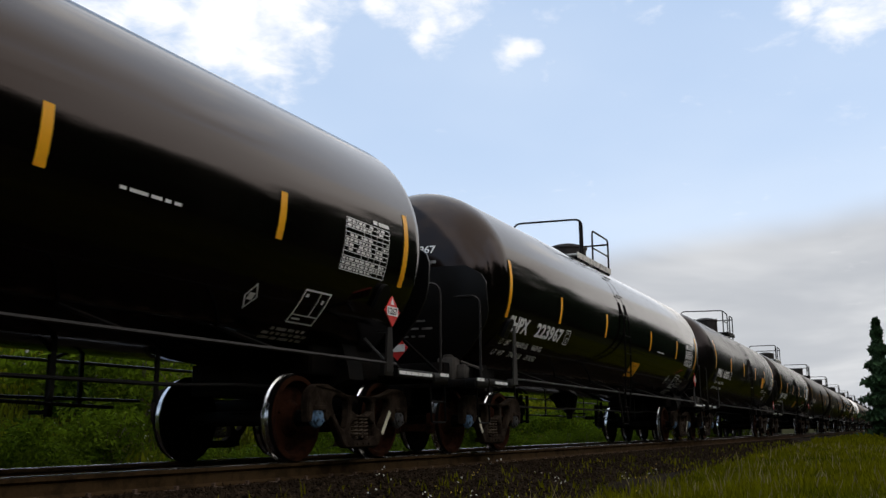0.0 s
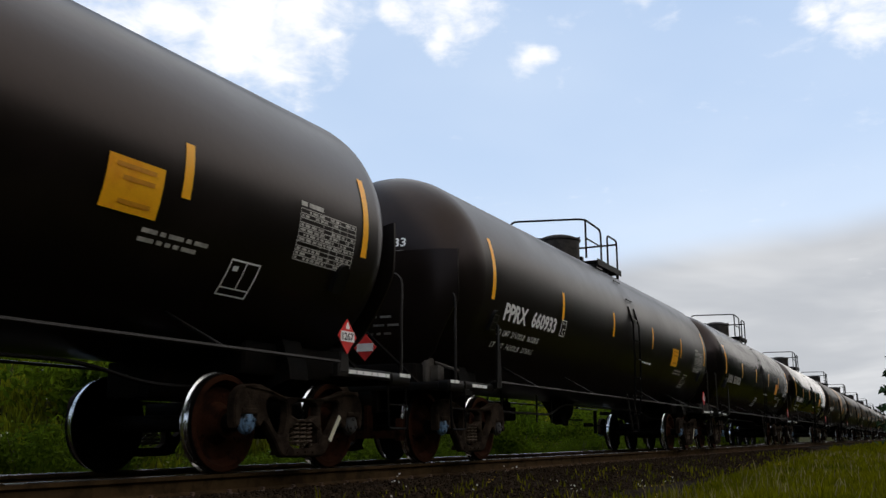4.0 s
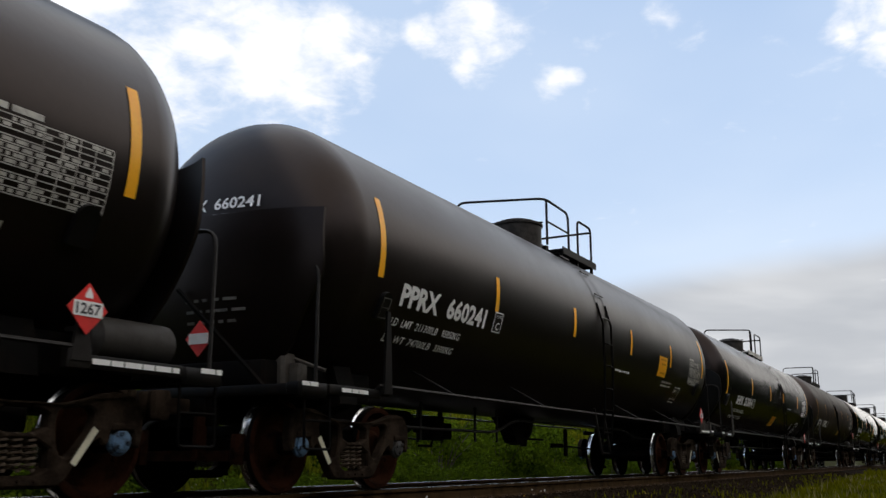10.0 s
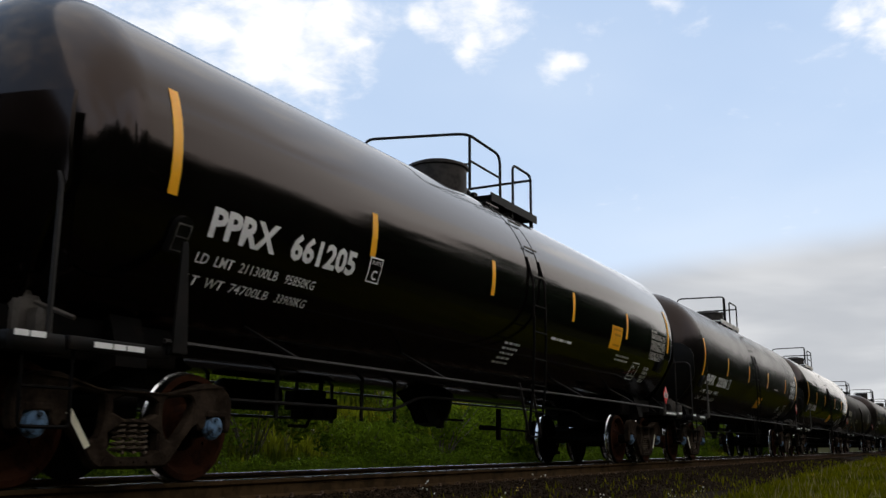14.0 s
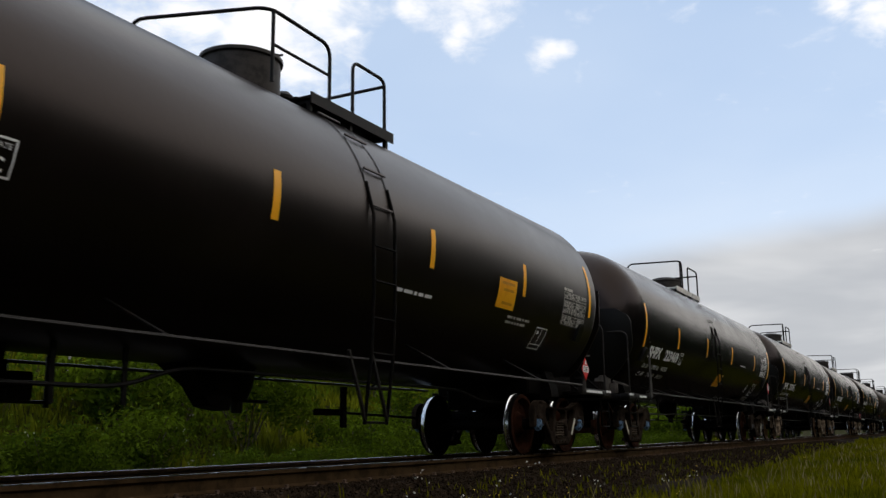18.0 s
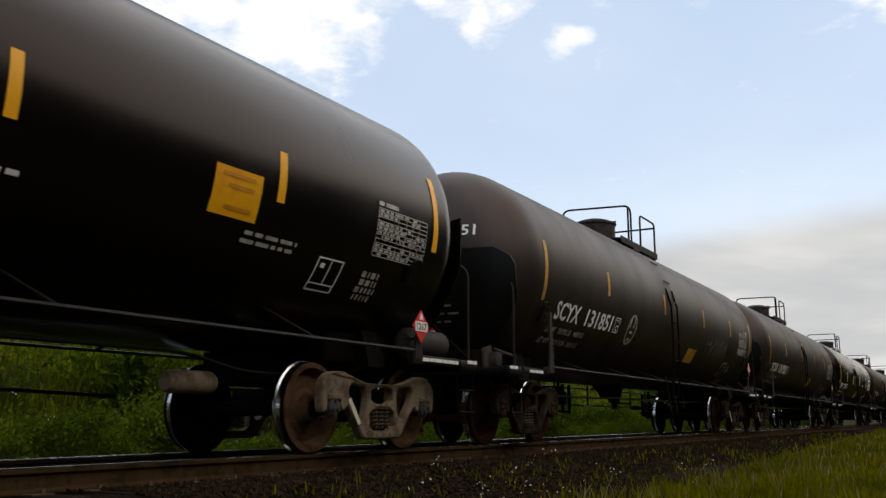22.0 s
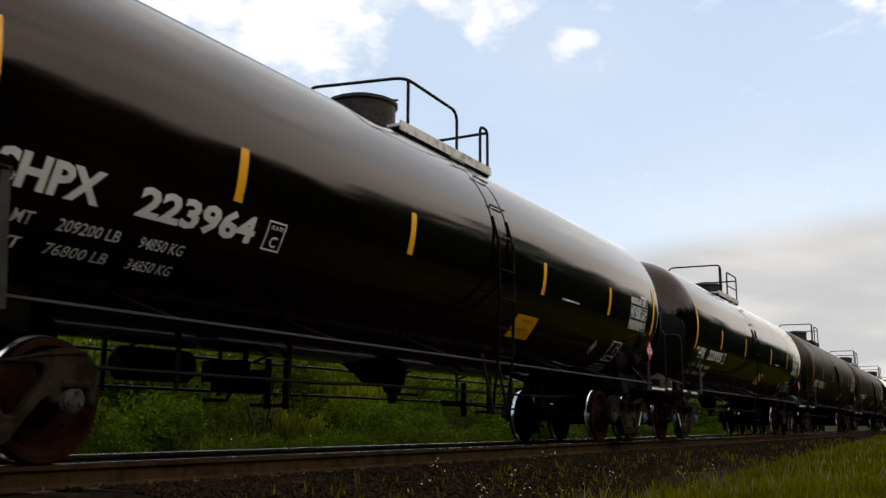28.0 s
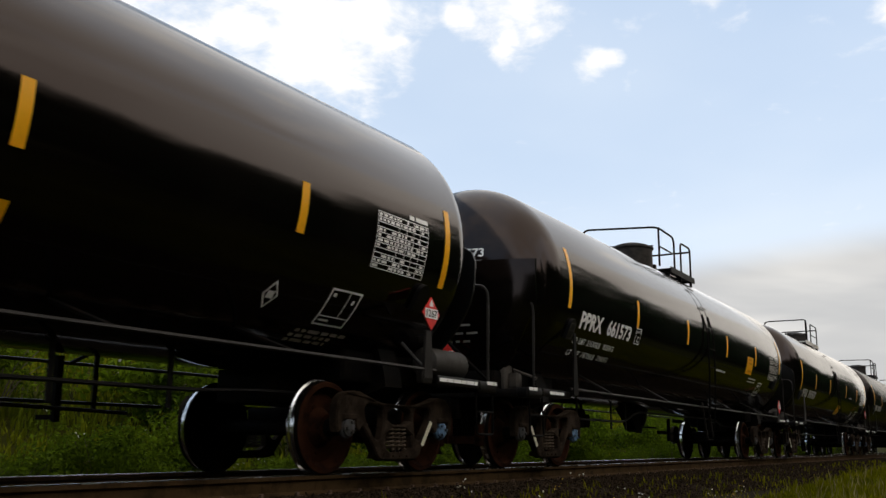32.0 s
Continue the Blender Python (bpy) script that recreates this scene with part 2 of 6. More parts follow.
M = {
    "gloss": material("glossy_black_tank_paint", (0.002181, 0.001607, 0.00132), 0.095, vary=0.3, scale=0.9, second=(0.003559, 0.00264, 0.002181), bump=0.035, bump_scale=1.6, spec=0.38, sheen_tint=(1.0, 0.80, 0.74)),
    "satin": material("satin_black_tank_paint", (0.003444, 0.00264, 0.002296), 0.235, vary=0.3, scale=0.8, second=(0.005453, 0.004133, 0.003559), bump=0.03, bump_scale=14, spec=0.28, sheen_tint=(1.0, 0.80, 0.74)),
    "dusty": material("dusty_black_tank_paint", (0.00574, 0.004018, 0.003157), 0.30, vary=0.35, scale=1.1, second=(0.008897, 0.006429, 0.005166), bump=0.03, bump_scale=14, spec=0.28, sheen_tint=(1.0, 0.80, 0.74)),
    "brown": material("weathered_brown_black_tank_paint", (0.02986, 0.02, 0.01465), 0.42, vary=0.32, scale=0.9, second=(0.01546, 0.01013, 0.007465), spots=(0.35, 0.7), streak=True, bump=0.05, bump_scale=20, spec=0.45, sheen_tint=(1.0, 0.84, 0.80)),
    "dull_brown": material("dull_brown_black_tank_paint", (0.01323, 0.009163, 0.00704), 0.40, vary=0.32, scale=0.9, second=(0.006825, 0.004607, 0.003498), spots=(0.35, 0.7), streak=True, bump=0.05, bump_scale=20, spec=0.42, sheen_tint=(1.0, 0.84, 0.80)),
    "grey": material("weathered_grey_black_tank_paint", (0.0308, 0.02607, 0.02192), 0.40, vary=0.4, scale=1.2, second=(0.007702, 0.006517, 0.005628), spots=(0.34, 0.68), streak=True, bump=0.05, bump_scale=20, spec=0.45, sheen_tint=(1.0, 0.84, 0.83)),
    "fitting": material("black_steel_fittings", (0.00369, 0.00328, 0.00287), 0.5, vary=0.4, scale=5, second=(0.0082, 0.00574, 0.00451), spec=0.12),
    "shield": material("black_head_shield_paint", (0.00246, 0.002132, 0.001886), 0.42, vary=0.3, scale=2, second=(0.00451, 0.00369, 0.00328), spec=0.22),
    "pipe": material("dark_painted_pipe", (0.01677, 0.01387, 0.01193), 0.5, vary=0.35, scale=4, second=(0.01032, 0.008385, 0.007095), spec=0.2),
    # sill: dirt tones on a near-black that holds the shade below the cars
    "sill": material("dirty_shade_black_underframe", (0.002624, 0.002296, 0.001968), 0.7, vary=0.5, scale=4, second=(0.00656, 0.00451, 0.00328), bump=0.2, spec=0.05),
    "galv": material("galvanised_walkway", (0.66, 0.64, 0.58), 0.55, vary=0.2, scale=6, second=(0.30, 0.28, 0.25)),
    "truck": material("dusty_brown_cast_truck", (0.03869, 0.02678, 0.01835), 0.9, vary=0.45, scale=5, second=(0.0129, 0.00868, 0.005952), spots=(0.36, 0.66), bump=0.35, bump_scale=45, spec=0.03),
    "truck_pale": material("pale_dust_cast_truck", (0.2128, 0.158, 0.1064), 0.9, vary=0.3, scale=5, second=(0.1032, 0.07224, 0.04773), bump=0.3, bump_scale=45, spec=0.04),
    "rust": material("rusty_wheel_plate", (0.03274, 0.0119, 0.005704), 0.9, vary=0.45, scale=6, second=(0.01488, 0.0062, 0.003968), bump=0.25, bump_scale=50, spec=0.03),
    "tread": material("polished_wheel_tread", (0.78, 0.78, 0.77), 0.20, metal=1.0, vary=0.1, scale=9),
    "cap": material("blue_grey_bearing_cap", (0.115, 0.20, 0.31), 0.55, vary=0.35, scale=14, second=(0.02625, 0.0315, 0.036), spec=0.15),
    "cap_grey": material("dusty_grey_bearing_cap", (0.05625, 0.05625, 0.05625), 0.6, vary=0.35, scale=14, second=(0.0375, 0.0315, 0.027), spec=0.15),
    "valve": material("dusty_grey_valve_castings", (0.075, 0.065, 0.055), 0.6, vary=0.4, scale=8, second=(0.045, 0.037, 0.030), spec=0.2),
    "spring": material("dusty_truck_spring", (0.0992, 0.0744, 0.0527), 0.7, vary=0.4, scale=20, second=(0.0434, 0.02976, 0.02046), spec=0.06),
    "yellow": material("yellow_reflective_sheet", (0.95, 0.44, 0.008), 0.38, vary=0.10, scale=5, second=(0.88, 0.36, 0.008)),
    "meadow": material("tall_meadow_grass", (0.1275, 0.1374, 0.006973), 0.75, vary=0.4, scale=0.45, second=(0.05379, 0.07371, 0.004981), island=0.40, see=True, spec=0.02),
    "cap_rust": material("rusty_brown_bearing_cap", (0.045, 0.021, 0.012), 0.8, vary=0.4, scale=12, second=(0.021, 0.01275, 0.009), spec=0.08),
    "manway": material("weathered_manway_steel", (0.03225, 0.02644, 0.02193), 0.6, vary=0.4, scale=6, second=(0.01419, 0.01096, 0.00903), spec=0.2),
    "rust_pale": material("dusty_tan_wheel_plate", (0.1064, 0.05934, 0.03096), 0.9, vary=0.4, scale=6, second=(0.04515, 0.02322, 0.0129), bump=0.25, bump_scale=50, spec=0.03),
    "yellow_print": material("faded_print_on_yellow", (0.66, 0.27, 0.012), 0.45, vary=0.15, scale=9),
    "yellow_dirty": material("grimy_yellow_reflective_sheet", (0.60, 0.31, 0.03), 0.5, vary=0.3, scale=4, second=(0.30, 0.16, 0.03)),
    "white": material("white_stencil_paint", (0.88, 0.87, 0.84), 0.5, vary=0.08, scale=8),
    "cream": material("cream_stencil_paint", (0.72, 0.68, 0.50), 0.5, vary=0.15, scale=8),
    "dim": material("faded_white_stencil", (0.50, 0.48, 0.43), 0.6, vary=0.25, scale=9, second=(0.32, 0.30, 0.27)),
    "red": material("red_placard", (0.72, 0.035, 0.03), 0.4, vary=0.12, scale=8),
    "black": material("black_print", (0.012, 0.012, 0.012), 0.5),
    "orange_paint": material("orange_spray_paint", (0.34, 0.10, 0.04), 0.6, vary=0.3, scale=6),
    "lime_paint": material("lime_spray_paint", (0.36, 0.34, 0.13), 0.6, vary=0.4, scale=6),
    "red_paint": material("dull_red_spray_paint", (0.075, 0.012, 0.010), 0.6, vary=0.3, scale=6),
    "white_paint": material("faint_white_spray_paint", (0.18, 0.1725, 0.1575), 0.6, vary=0.4, scale=3, second=(0.0525, 0.048, 0.045)),
    "spill": material("tan_spill_on_tank", (0.52, 0.37, 0.23), 0.6, vary=0.3, scale=2.2, second=(0.26, 0.17, 0.10), streak=True),
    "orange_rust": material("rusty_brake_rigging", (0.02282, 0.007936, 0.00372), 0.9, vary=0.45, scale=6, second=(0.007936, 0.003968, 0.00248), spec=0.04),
    "hose": material("black_rubber_hose", (0.015, 0.015, 0.015), 0.7, spec=0.1),
    "cylinder": material("grey_dusty_reservoir", (0.0387, 0.03483, 0.03096), 0.6, vary=0.3, scale=5, second=(0.0258, 0.02193, 0.01806), spec=0.2),
    "rail": material("rusty_rail_side", (0.05679, 0.03407, 0.01526), 0.9, vary=0.35, scale=4, second=(0.02911, 0.01775, 0.008518), bump=0.15, spec=0.03),
    "railhead": material("polished_rail_head", (0.40, 0.38, 0.35), 0.25, metal=1.0, vary=0.15, scale=3),
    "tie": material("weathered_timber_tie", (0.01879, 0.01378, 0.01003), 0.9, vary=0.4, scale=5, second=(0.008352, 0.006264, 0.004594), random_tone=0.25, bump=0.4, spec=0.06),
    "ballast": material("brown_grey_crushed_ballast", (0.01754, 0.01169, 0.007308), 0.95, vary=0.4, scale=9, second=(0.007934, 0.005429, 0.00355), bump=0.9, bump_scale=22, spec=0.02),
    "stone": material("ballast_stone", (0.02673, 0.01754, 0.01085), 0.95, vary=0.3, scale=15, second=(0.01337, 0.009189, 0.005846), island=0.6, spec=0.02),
    "soil": material("grassy_ground", (0.02323, 0.02376, 0.003168), 0.95, vary=0.4, scale=1.4, second=(0.01267, 0.01478, 0.00264), bump=0.8, bump_scale=9, spec=0.02),
    "grass": material("lush_grass_blades", (0.128, 0.124, 0.003), 0.75, vary=0.35, scale=0.5, second=(0.072, 0.080, 0.0026), island=0.30, see=True, spec=0.02),
    "straw": material("dry_grass_stems", (0.20, 0.16, 0.06), 0.7, vary=0.3, scale=1, island=0.3, see=True),
    "leaf": material("green_shrub_leaves", (0.07769, 0.1175, 0.005977), 0.7, vary=0.4, scale=0.7, second=(0.02192, 0.04582, 0.003984), island=0.45, see=True, spec=0.02),
    "leaf_dark": material("dark_conifer_needles", (0.028, 0.056, 0.020), 0.7, vary=0.35, scale=0.9, island=0.4, spec=0.1),
    "bark": material("grey_brown_bark", (0.080, 0.062, 0.048), 0.9, vary=0.4, scale=8, bump=0.5),
    "flower": material("white_weed_flowers", (0.75, 0.74, 0.68), 0.7, vary=0.1),
    "flower_yellow": material("yellow_weed_flowers", (0.70, 0.50, 0.05), 0.7, vary=0.1),
    "post": material("weathered_fence_post", (0.30, 0.29, 0.25), 0.9, vary=0.3, scale=9),
    "plate": material("dull_tie_plate", (0.10, 0.06, 0.04), 0.85, vary=0.4, scale=9),
}



def worn_through(mat, low, high, cut):
    """Lets the paint below show where the layer thins out downwards and in patches."""
    nt = mat.node_tree
    N, L = nt.nodes.new, nt.links.new
    co = N("ShaderNodeTexCoord")
    sep = N("ShaderNodeSeparateXYZ")
    L(co.outputs["Object"], sep.inputs[0])
    n = N("ShaderNodeTexNoise")
    n.inputs["Scale"].default_value, n.inputs["Detail"].default_value = 2.6, 6
    mp = N("ShaderNodeMapping")
    mp.inputs["Scale"].default_value = (0.8, 1.6, 0.5)
    L(co.outputs["Object"], mp.inputs[0])
    L(mp.outputs[0], n.inputs["Vector"])
    r = N("ShaderNodeMapRange")
    r.inputs["From Min"].default_value, r.inputs["From Max"].default_value = low, high
    r.inputs["To Min"].default_value, r.inputs["To Max"].default_value = -0.45, 0.30
    L(sep.outputs[2], r.inputs["Value"])
    off = N("ShaderNodeMath")
    off.operation = "SUBTRACT"
    L(sep.outputs[1], off.inputs[0])
    off.inputs[1].default_value = cut[0]
    side = N("ShaderNodeMath")
    side.operation = "ABSOLUTE"
    L(off.outputs[0], side.inputs[0])
    away = N("ShaderNodeMath")
    away.operation = "MULTIPLY_ADD"
    L(side.outputs[0], away.inputs[0])
    away.inputs[1].default_value = -0.75 / cut[1]
    L(r.outputs[0], away.inputs[2])
    add = N("ShaderNodeMath")
    L(n.outputs["Fac"], add.inputs[0])
    L(away.outputs[0], add.inputs[1])
    s = N("ShaderNodeMapRange")
    s.interpolation_type = "SMOOTHSTEP"
    s.inputs["From Min"].default_value, s.inputs["From Max"].default_value = -0.20, 0.34
    L(add.outputs[0], s.inputs["Value"])
    L(s.outputs[0], nt.nodes["Principled BSDF"].inputs["Alpha"])


worn_through(M["spill"], 1.5, 3.8, (2.35, 1.9))


# ---- mesh helpers ----
class Geo:
    """A heap of vertices and faces with material slots."""

    def __init__(self):
        self.v, self.f, self.m = [], [], []
        self.slot = 0

    def add(self, verts, faces):
        o = len(self.v)
        self.v += [tuple(p) for p in verts]
        self.f += [tuple(o + i for i in f) for f in faces]
        self.m += [self.slot] * len(faces)
        return self

    def box(self, c, s, turn=None, bevel=0.0):
        hx, hy, hz = s[0] / 2, s[1] / 2, s[2] / 2
        if bevel:
            k = bevel
            ring = lambda z, i: [(-hx + i, -hy + k, z), (-hx + k, -hy + i, z), (hx - k, -hy + i, z), (hx - i, -hy + k, z),
                                 (hx - i, hy - k, z), (hx - k, hy - i, z), (-hx + k, hy - i, z), (-hx + i, hy - k, z)]
            p = ring(-hz, k * 0.5) + ring(-hz + k, 0) + ring(hz - k, 0) + ring(hz, k * 0.5)
            f = [tuple(range(7, -1, -1)), tuple(range(24, 32))]
            f += [(r * 8 + i, r * 8 + (i + 1) % 8, r * 8 + 8 + (i + 1) % 8, r * 8 + 8 + i) for r in range(3) for i in range(8)]
        else:
            p = [(x, y, z) for z in (-hz, hz) for y in (-hy, hy) for x in (-hx, hx)]
            f = [(0, 2, 3, 1), (4, 5, 7, 6), (0, 1, 5, 4), (2, 6, 7, 3), (0, 4, 6, 2), (1, 3, 7, 5)]
        c = Vector(c)
        p = [(turn @ Vector(q) if turn else Vector(q)) + c for q in p]
        return self.add(p, f)

    def tube(self, pts, r, n=6, caps=True):
        pts = [Vector(p) for p in pts]
        rings, up = [], None
        for i, p in enumerate(pts):
            d = (pts[min(i + 1, len(pts) - 1)] - pts[max(i - 1, 0)]).normalized()
            if up is None:
                up = d.orthogonal().normalized()
            up = (up - d * up.dot(d)).normalized()
            side = d.cross(up)
            rr = r[i] if isinstance(r, (list, tuple)) else r
            rings.append([p + (up * math.cos(a) + side * math.sin(a)) * rr for a in (2 * math.pi * k / n for k in range(n))])
        v = [q for ring in rings for q in ring]
        f = [(i * n + k, i * n + (k + 1) % n, (i + 1) * n + (k + 1) % n, (i + 1) * n + k) for i in range(len(pts) - 1) for k in range(n)]
        if caps:
            f += [tuple(range(n - 1, -1, -1)), tuple((len(pts) - 1) * n + k for k in range(n))]
        return self.add(v, f)

    def lathe(self, prof, axis="x", n=24, c=(0, 0, 0), slots=None):
        """prof: (place along the axis, radius)."""
        put = {"x": lambda a, r, t: (a, r * math.cos(t), r * math.sin(t)), "y": lambda a, r, t: (r * math.cos(t), a, r * math.sin(t)),
               "z": lambda a, r, t: (r * math.cos(t), r * math.sin(t), a)}[axis]
        v = [Vector(put(a, r, 2 * math.pi * k / n)) + Vector(c) for a, r in prof for k in range(n)]
        o = len(self.v)
        self.v += [tuple(p) for p in v]
        for i in range(len(prof) - 1):
            for k in range(n):
                self.f.append((o + i * n + k, o + i * n + (k + 1) % n, o + (i + 1) * n + (k + 1) % n, o + (i + 1) * n + k))
                self.m.append(slots[i] if slots else self.slot)
        return self

    def prism(self, poly, x0, x1):
        """A polygon in (y, z) drawn out from x0 to x1."""
        n = len(poly)
        v = [(x0, y, z) for y, z in poly] + [(x1, y, z) for y, z in poly]
        f = [tuple(range(n - 1, -1, -1)), tuple(range(n, 2 * n))] + [(i, (i + 1) % n, n + (i + 1) % n, n + i) for i in range(n)]
        return self.add(v, f)

    def plate(self, outer, holes, x0, x1, cut):
        """A flat casting in (y, z) with holes through it and its front edges chamfered."""
        area = lambda p: sum(a[0] * b[1] - b[0] * a[1] for a, b in zip(p, p[1:] + p[:1]))
        loops = [outer if area(outer) > 0 else outer[::-1]] + [h if area(h) < 0 else h[::-1] for h in holes]
        small = []
        for p in loops:
            q = []
            for a, b, c in zip(p[-1:] + p[:-1], p, p[1:] + p[:1]):
                d = Vector((c[0] - a[0], c[1] - a[1])).normalized()
                q.append((b[0] - d.y * cut, b[1] + d.x * cut))
            small.append(q)
        flat = lambda ls, x: [[Vector((x, y, z)) for y, z in p] for p in ls]
        front, back = flat(small, x1), flat(loops, x0)
        for ls, turned in ((front, False), (back, True)):
            v = [p for l in ls for p in l]
            fs = []
            for t in geometry.tessellate_polygon(ls):
                n = (v[t[1]] - v[t[0]]).cross(v[t[2]] - v[t[0]])
                fs.append(tuple(t) if (n.x > 0) != turned else tuple(reversed(t)))
            self.add(v, fs)
        for p, q in zip(loops, small):
            n = len(p)
            v = [(x0, *a) for a in p] + [(x1 - cut, *a) for a in p] + [(x1, *a) for a in q]
            self.add(v, [(r * n + i, r * n + (i + 1) % n, r * n + n + (i + 1) % n, r * n + n + i) for r in (0, 1) for i in range(n)])
        return self

    def mesh(self, name, mats, smooth=True, angle=35):
        me = bpy.data.meshes.new(name)
        me.from_pydata(self.v, [], self.f)
        for mt in mats:
            me.materials.append(mt)
        if len(mats) > 1:
            me.polygons.foreach_set("material_index", self.m)
        if smooth:
            me.polygons.foreach_set("use_smooth", [True] * len(self.f))
            me.update()
            me.set_sharp_from_angle(angle=radians(angle))
        me.update()
        return me


MESHES = {}


def cached(key, mats, build, smooth=True, angle=35):
    """One mesh for each key and set of materials, shared by alike parts."""
    mats = [mats] if isinstance(mats, str) else list(mats)
    k = (key, *mats)
    if k not in MESHES:
        g = Geo()
        build(g)
        MESHES[k] = g.mesh(key.split(":")[0], [M[x] for x in mats], smooth, angle)
    return MESHES[k]


def part(name, me, parent, at=None, label=""):
    ob = new(name, me)
    ob.parent = parent
    if at is not None:
        ob.matrix_local = at if isinstance(at, Matrix) else Matrix.Translation(at)
    if label:
        ob["label"] = label
    return ob


def thing(name, label, category, group="", at=None, kind=""):
    ob = new(name)
    ob.empty_display_size = 0.3
    tagged(ob, label, category, group, kind)
    if at is not None:
        ob.matrix_basis = at
    return ob


def bow(pts, r, n=5):
    """A polyline with its inner corners rounded by radius r."""
    pts = [Vector(p) for p in pts]
    out = [pts[0]]
    for a, b, c in zip(pts, pts[1:], pts[2:]):
        u, w = (a - b), (c - b)
        k = min(r, u.length * 0.45, w.length * 0.45)
        p, q = b + u.normalized() * k, b + w.normalized() * k
        out += [(1 - s) ** 2 * p + 2 * s * (1 - s) * b + s * s * q for s in (i / n for i in range(n + 1))]
    return out + [pts[-1]]


# ---- tank cars ----
TRUCK_Y, AXLE_Y, WHEEL_R = 6.73, 0.89, 0.457
KINDS = {
    # r: tank radius, zc: height of its centre, half: half length of the straight shell, depth of the heads
    "plain": dict(r=1.51, zc=2.53, half=7.28, depth=0.82, stripes=(-6.9, -4.06, -1.2, 1.72, 4.42, 7.15), end=(-0.33, 0.55), mid=(-0.31, 0.15)),
    "short_post": dict(r=1.51, zc=2.53, half=7.12, depth=0.84, stripes=(-7.0, -4.45, -1.66, 1.3, 4.63, 7.06), end=(-0.56, 0.32), mid=(-0.42, 0.04)),
    "long_gap": dict(r=1.51, zc=2.53, half=7.12, depth=0.84, stripes=(-7.0, -4.66, -1.9, 1.74, 4.52, 6.98), end=(-0.56, 0.32), mid=(-0.42, 0.04)),
    "late_gap": dict(r=1.51, zc=2.53, half=7.12, depth=0.84, stripes=(-7.0, -4.4, -1.6, 2.1, 4.4, 6.98), end=(-0.56, 0.32), mid=(-0.42, 0.04)),
    "flat_head": dict(r=1.47, zc=2.49, half=7.35, depth=0.46, stripes=(-7.2, -3.87, -0.85, 1.6, 4.76, 7.2), end=(-0.45, 0.42), mid=(-0.30, 0.16)),
    "older": dict(r=1.51, zc=2.53, half=7.28, depth=0.82, stripes=(-7.0, -4.32, -1.0, 2.1, 4.78, 7.14), end=(-0.52, 0.36), mid=(-0.15, 0.25)),
    "low": dict(r=1.34, zc=2.33, half=7.0, depth=0.8, stripes=(-6.9, -5.6, -3.9, -2.15, 0.7, 3.35, 5.45), end=(-1.15, -0.45), mid=(-1.30, -0.85)),
}


# single cars whose sheets and fittings sit apart from the rest of their kind
CHANGES = {
    "223439": dict(stripes=(-7.0, -4.45, -1.66, 1.3, 4.73, 6.84)),
    "742330": dict(stripes=(-7.0, -4.4, -1.25, 1.75, 4.5, 7.1), mid=(-0.36, 0.04)),
}
SIGN_SHIFT = {"223964": 0.60, "223824": 0.52, "223593": 0.12, "223469": -0.30, "742330": 0.95, "223574": -0.05}
LADDER_SHIFT = {"223964": 0.95, "742330": 0.42, "660786": 0.36, "223574": 0.45, "223824": 1.2}


def on_shell(r, zc, u, v, lift):
    a = v / r
    return ((r + lift) * math.cos(a), u, zc + (r + lift) * math.sin(a))


def on_head(k, x, z, lift, front=True):
    r, zc = k["r"], k["zc"]
    q = math.sqrt(max(0.0, 1 - (x * x + (z - zc) ** 2) / (r * r)))
    y = k["half"] + k["depth"] * q + lift
    return (x, -y if front else y, z)


def on_plate(k, x, z, lift=0.062):
    """A point on the shield plate of a plain car's front head, which sits a little aft."""
    hx, hy, hz = on_head(dict(k, r=k["r"] * 1.02, depth=k["depth"] * 1.03), x, z, lift)
    return (hx, min(hy, 0.55 * hy - 0.45 * (k["half"] + k["depth"] + 0.03 + lift)) + 0.11, hz)


def patch(g, k, u0, u1, v0, v1, lift=0.006):
    """A sheet laid on the near side of the shell."""
    n = max(1, math.ceil(abs(v1 - v0) / 0.14))
    v = []
    for i in range(n + 1):
        w = v0 + (v1 - v0) * i / n
        v += [on_shell(k["r"], k["zc"], u0, w, lift), on_shell(k["r"], k["zc"], u1, w, lift)]
    g.add(v, [(2 * i, 2 * i + 1, 2 * i + 3, 2 * i + 2) for i in range(n)])


def lettering(name, text, width, height, place, mat, bold=0.022):
    """Letters from the built-in font, laid onto a surface by place(u, v)."""
    key = ("text", name, text, width, height, mat, tuple(round(q, 3) for q in place(0.0, 0.0)))
    if key in MESHES:
        return MESHES[key]
    cu = bpy.data.curves.new(name, "FONT")
    cu.body, cu.resolution_u, cu.offset = text, 2, bold
    ob = bpy.data.objects.new(name, cu)
    me = bpy.data.meshes.new_from_object(ob)
    bpy.data.objects.remove(ob)
    co = np.empty(len(me.vertices) * 3)
    me.vertices.foreach_get("co", co)
    co = co.reshape(-1, 3)
    lo, hi = co.min(0), co.max(0)
    u = (co[:, 0] - lo[0]) / (hi[0] - lo[0]) * width
    v = (co[:, 1] - lo[1]) / (hi[1] - lo[1]) * height - height / 2
    pts = np.array([place(a, b) for a, b in zip(u, v)])
    me.vertices.foreach_set("co", pts.ravel())
    me.materials.clear()
    me.materials.append(M[mat])
    me.name = name
    me.update()
    MESHES[key] = me
    return me


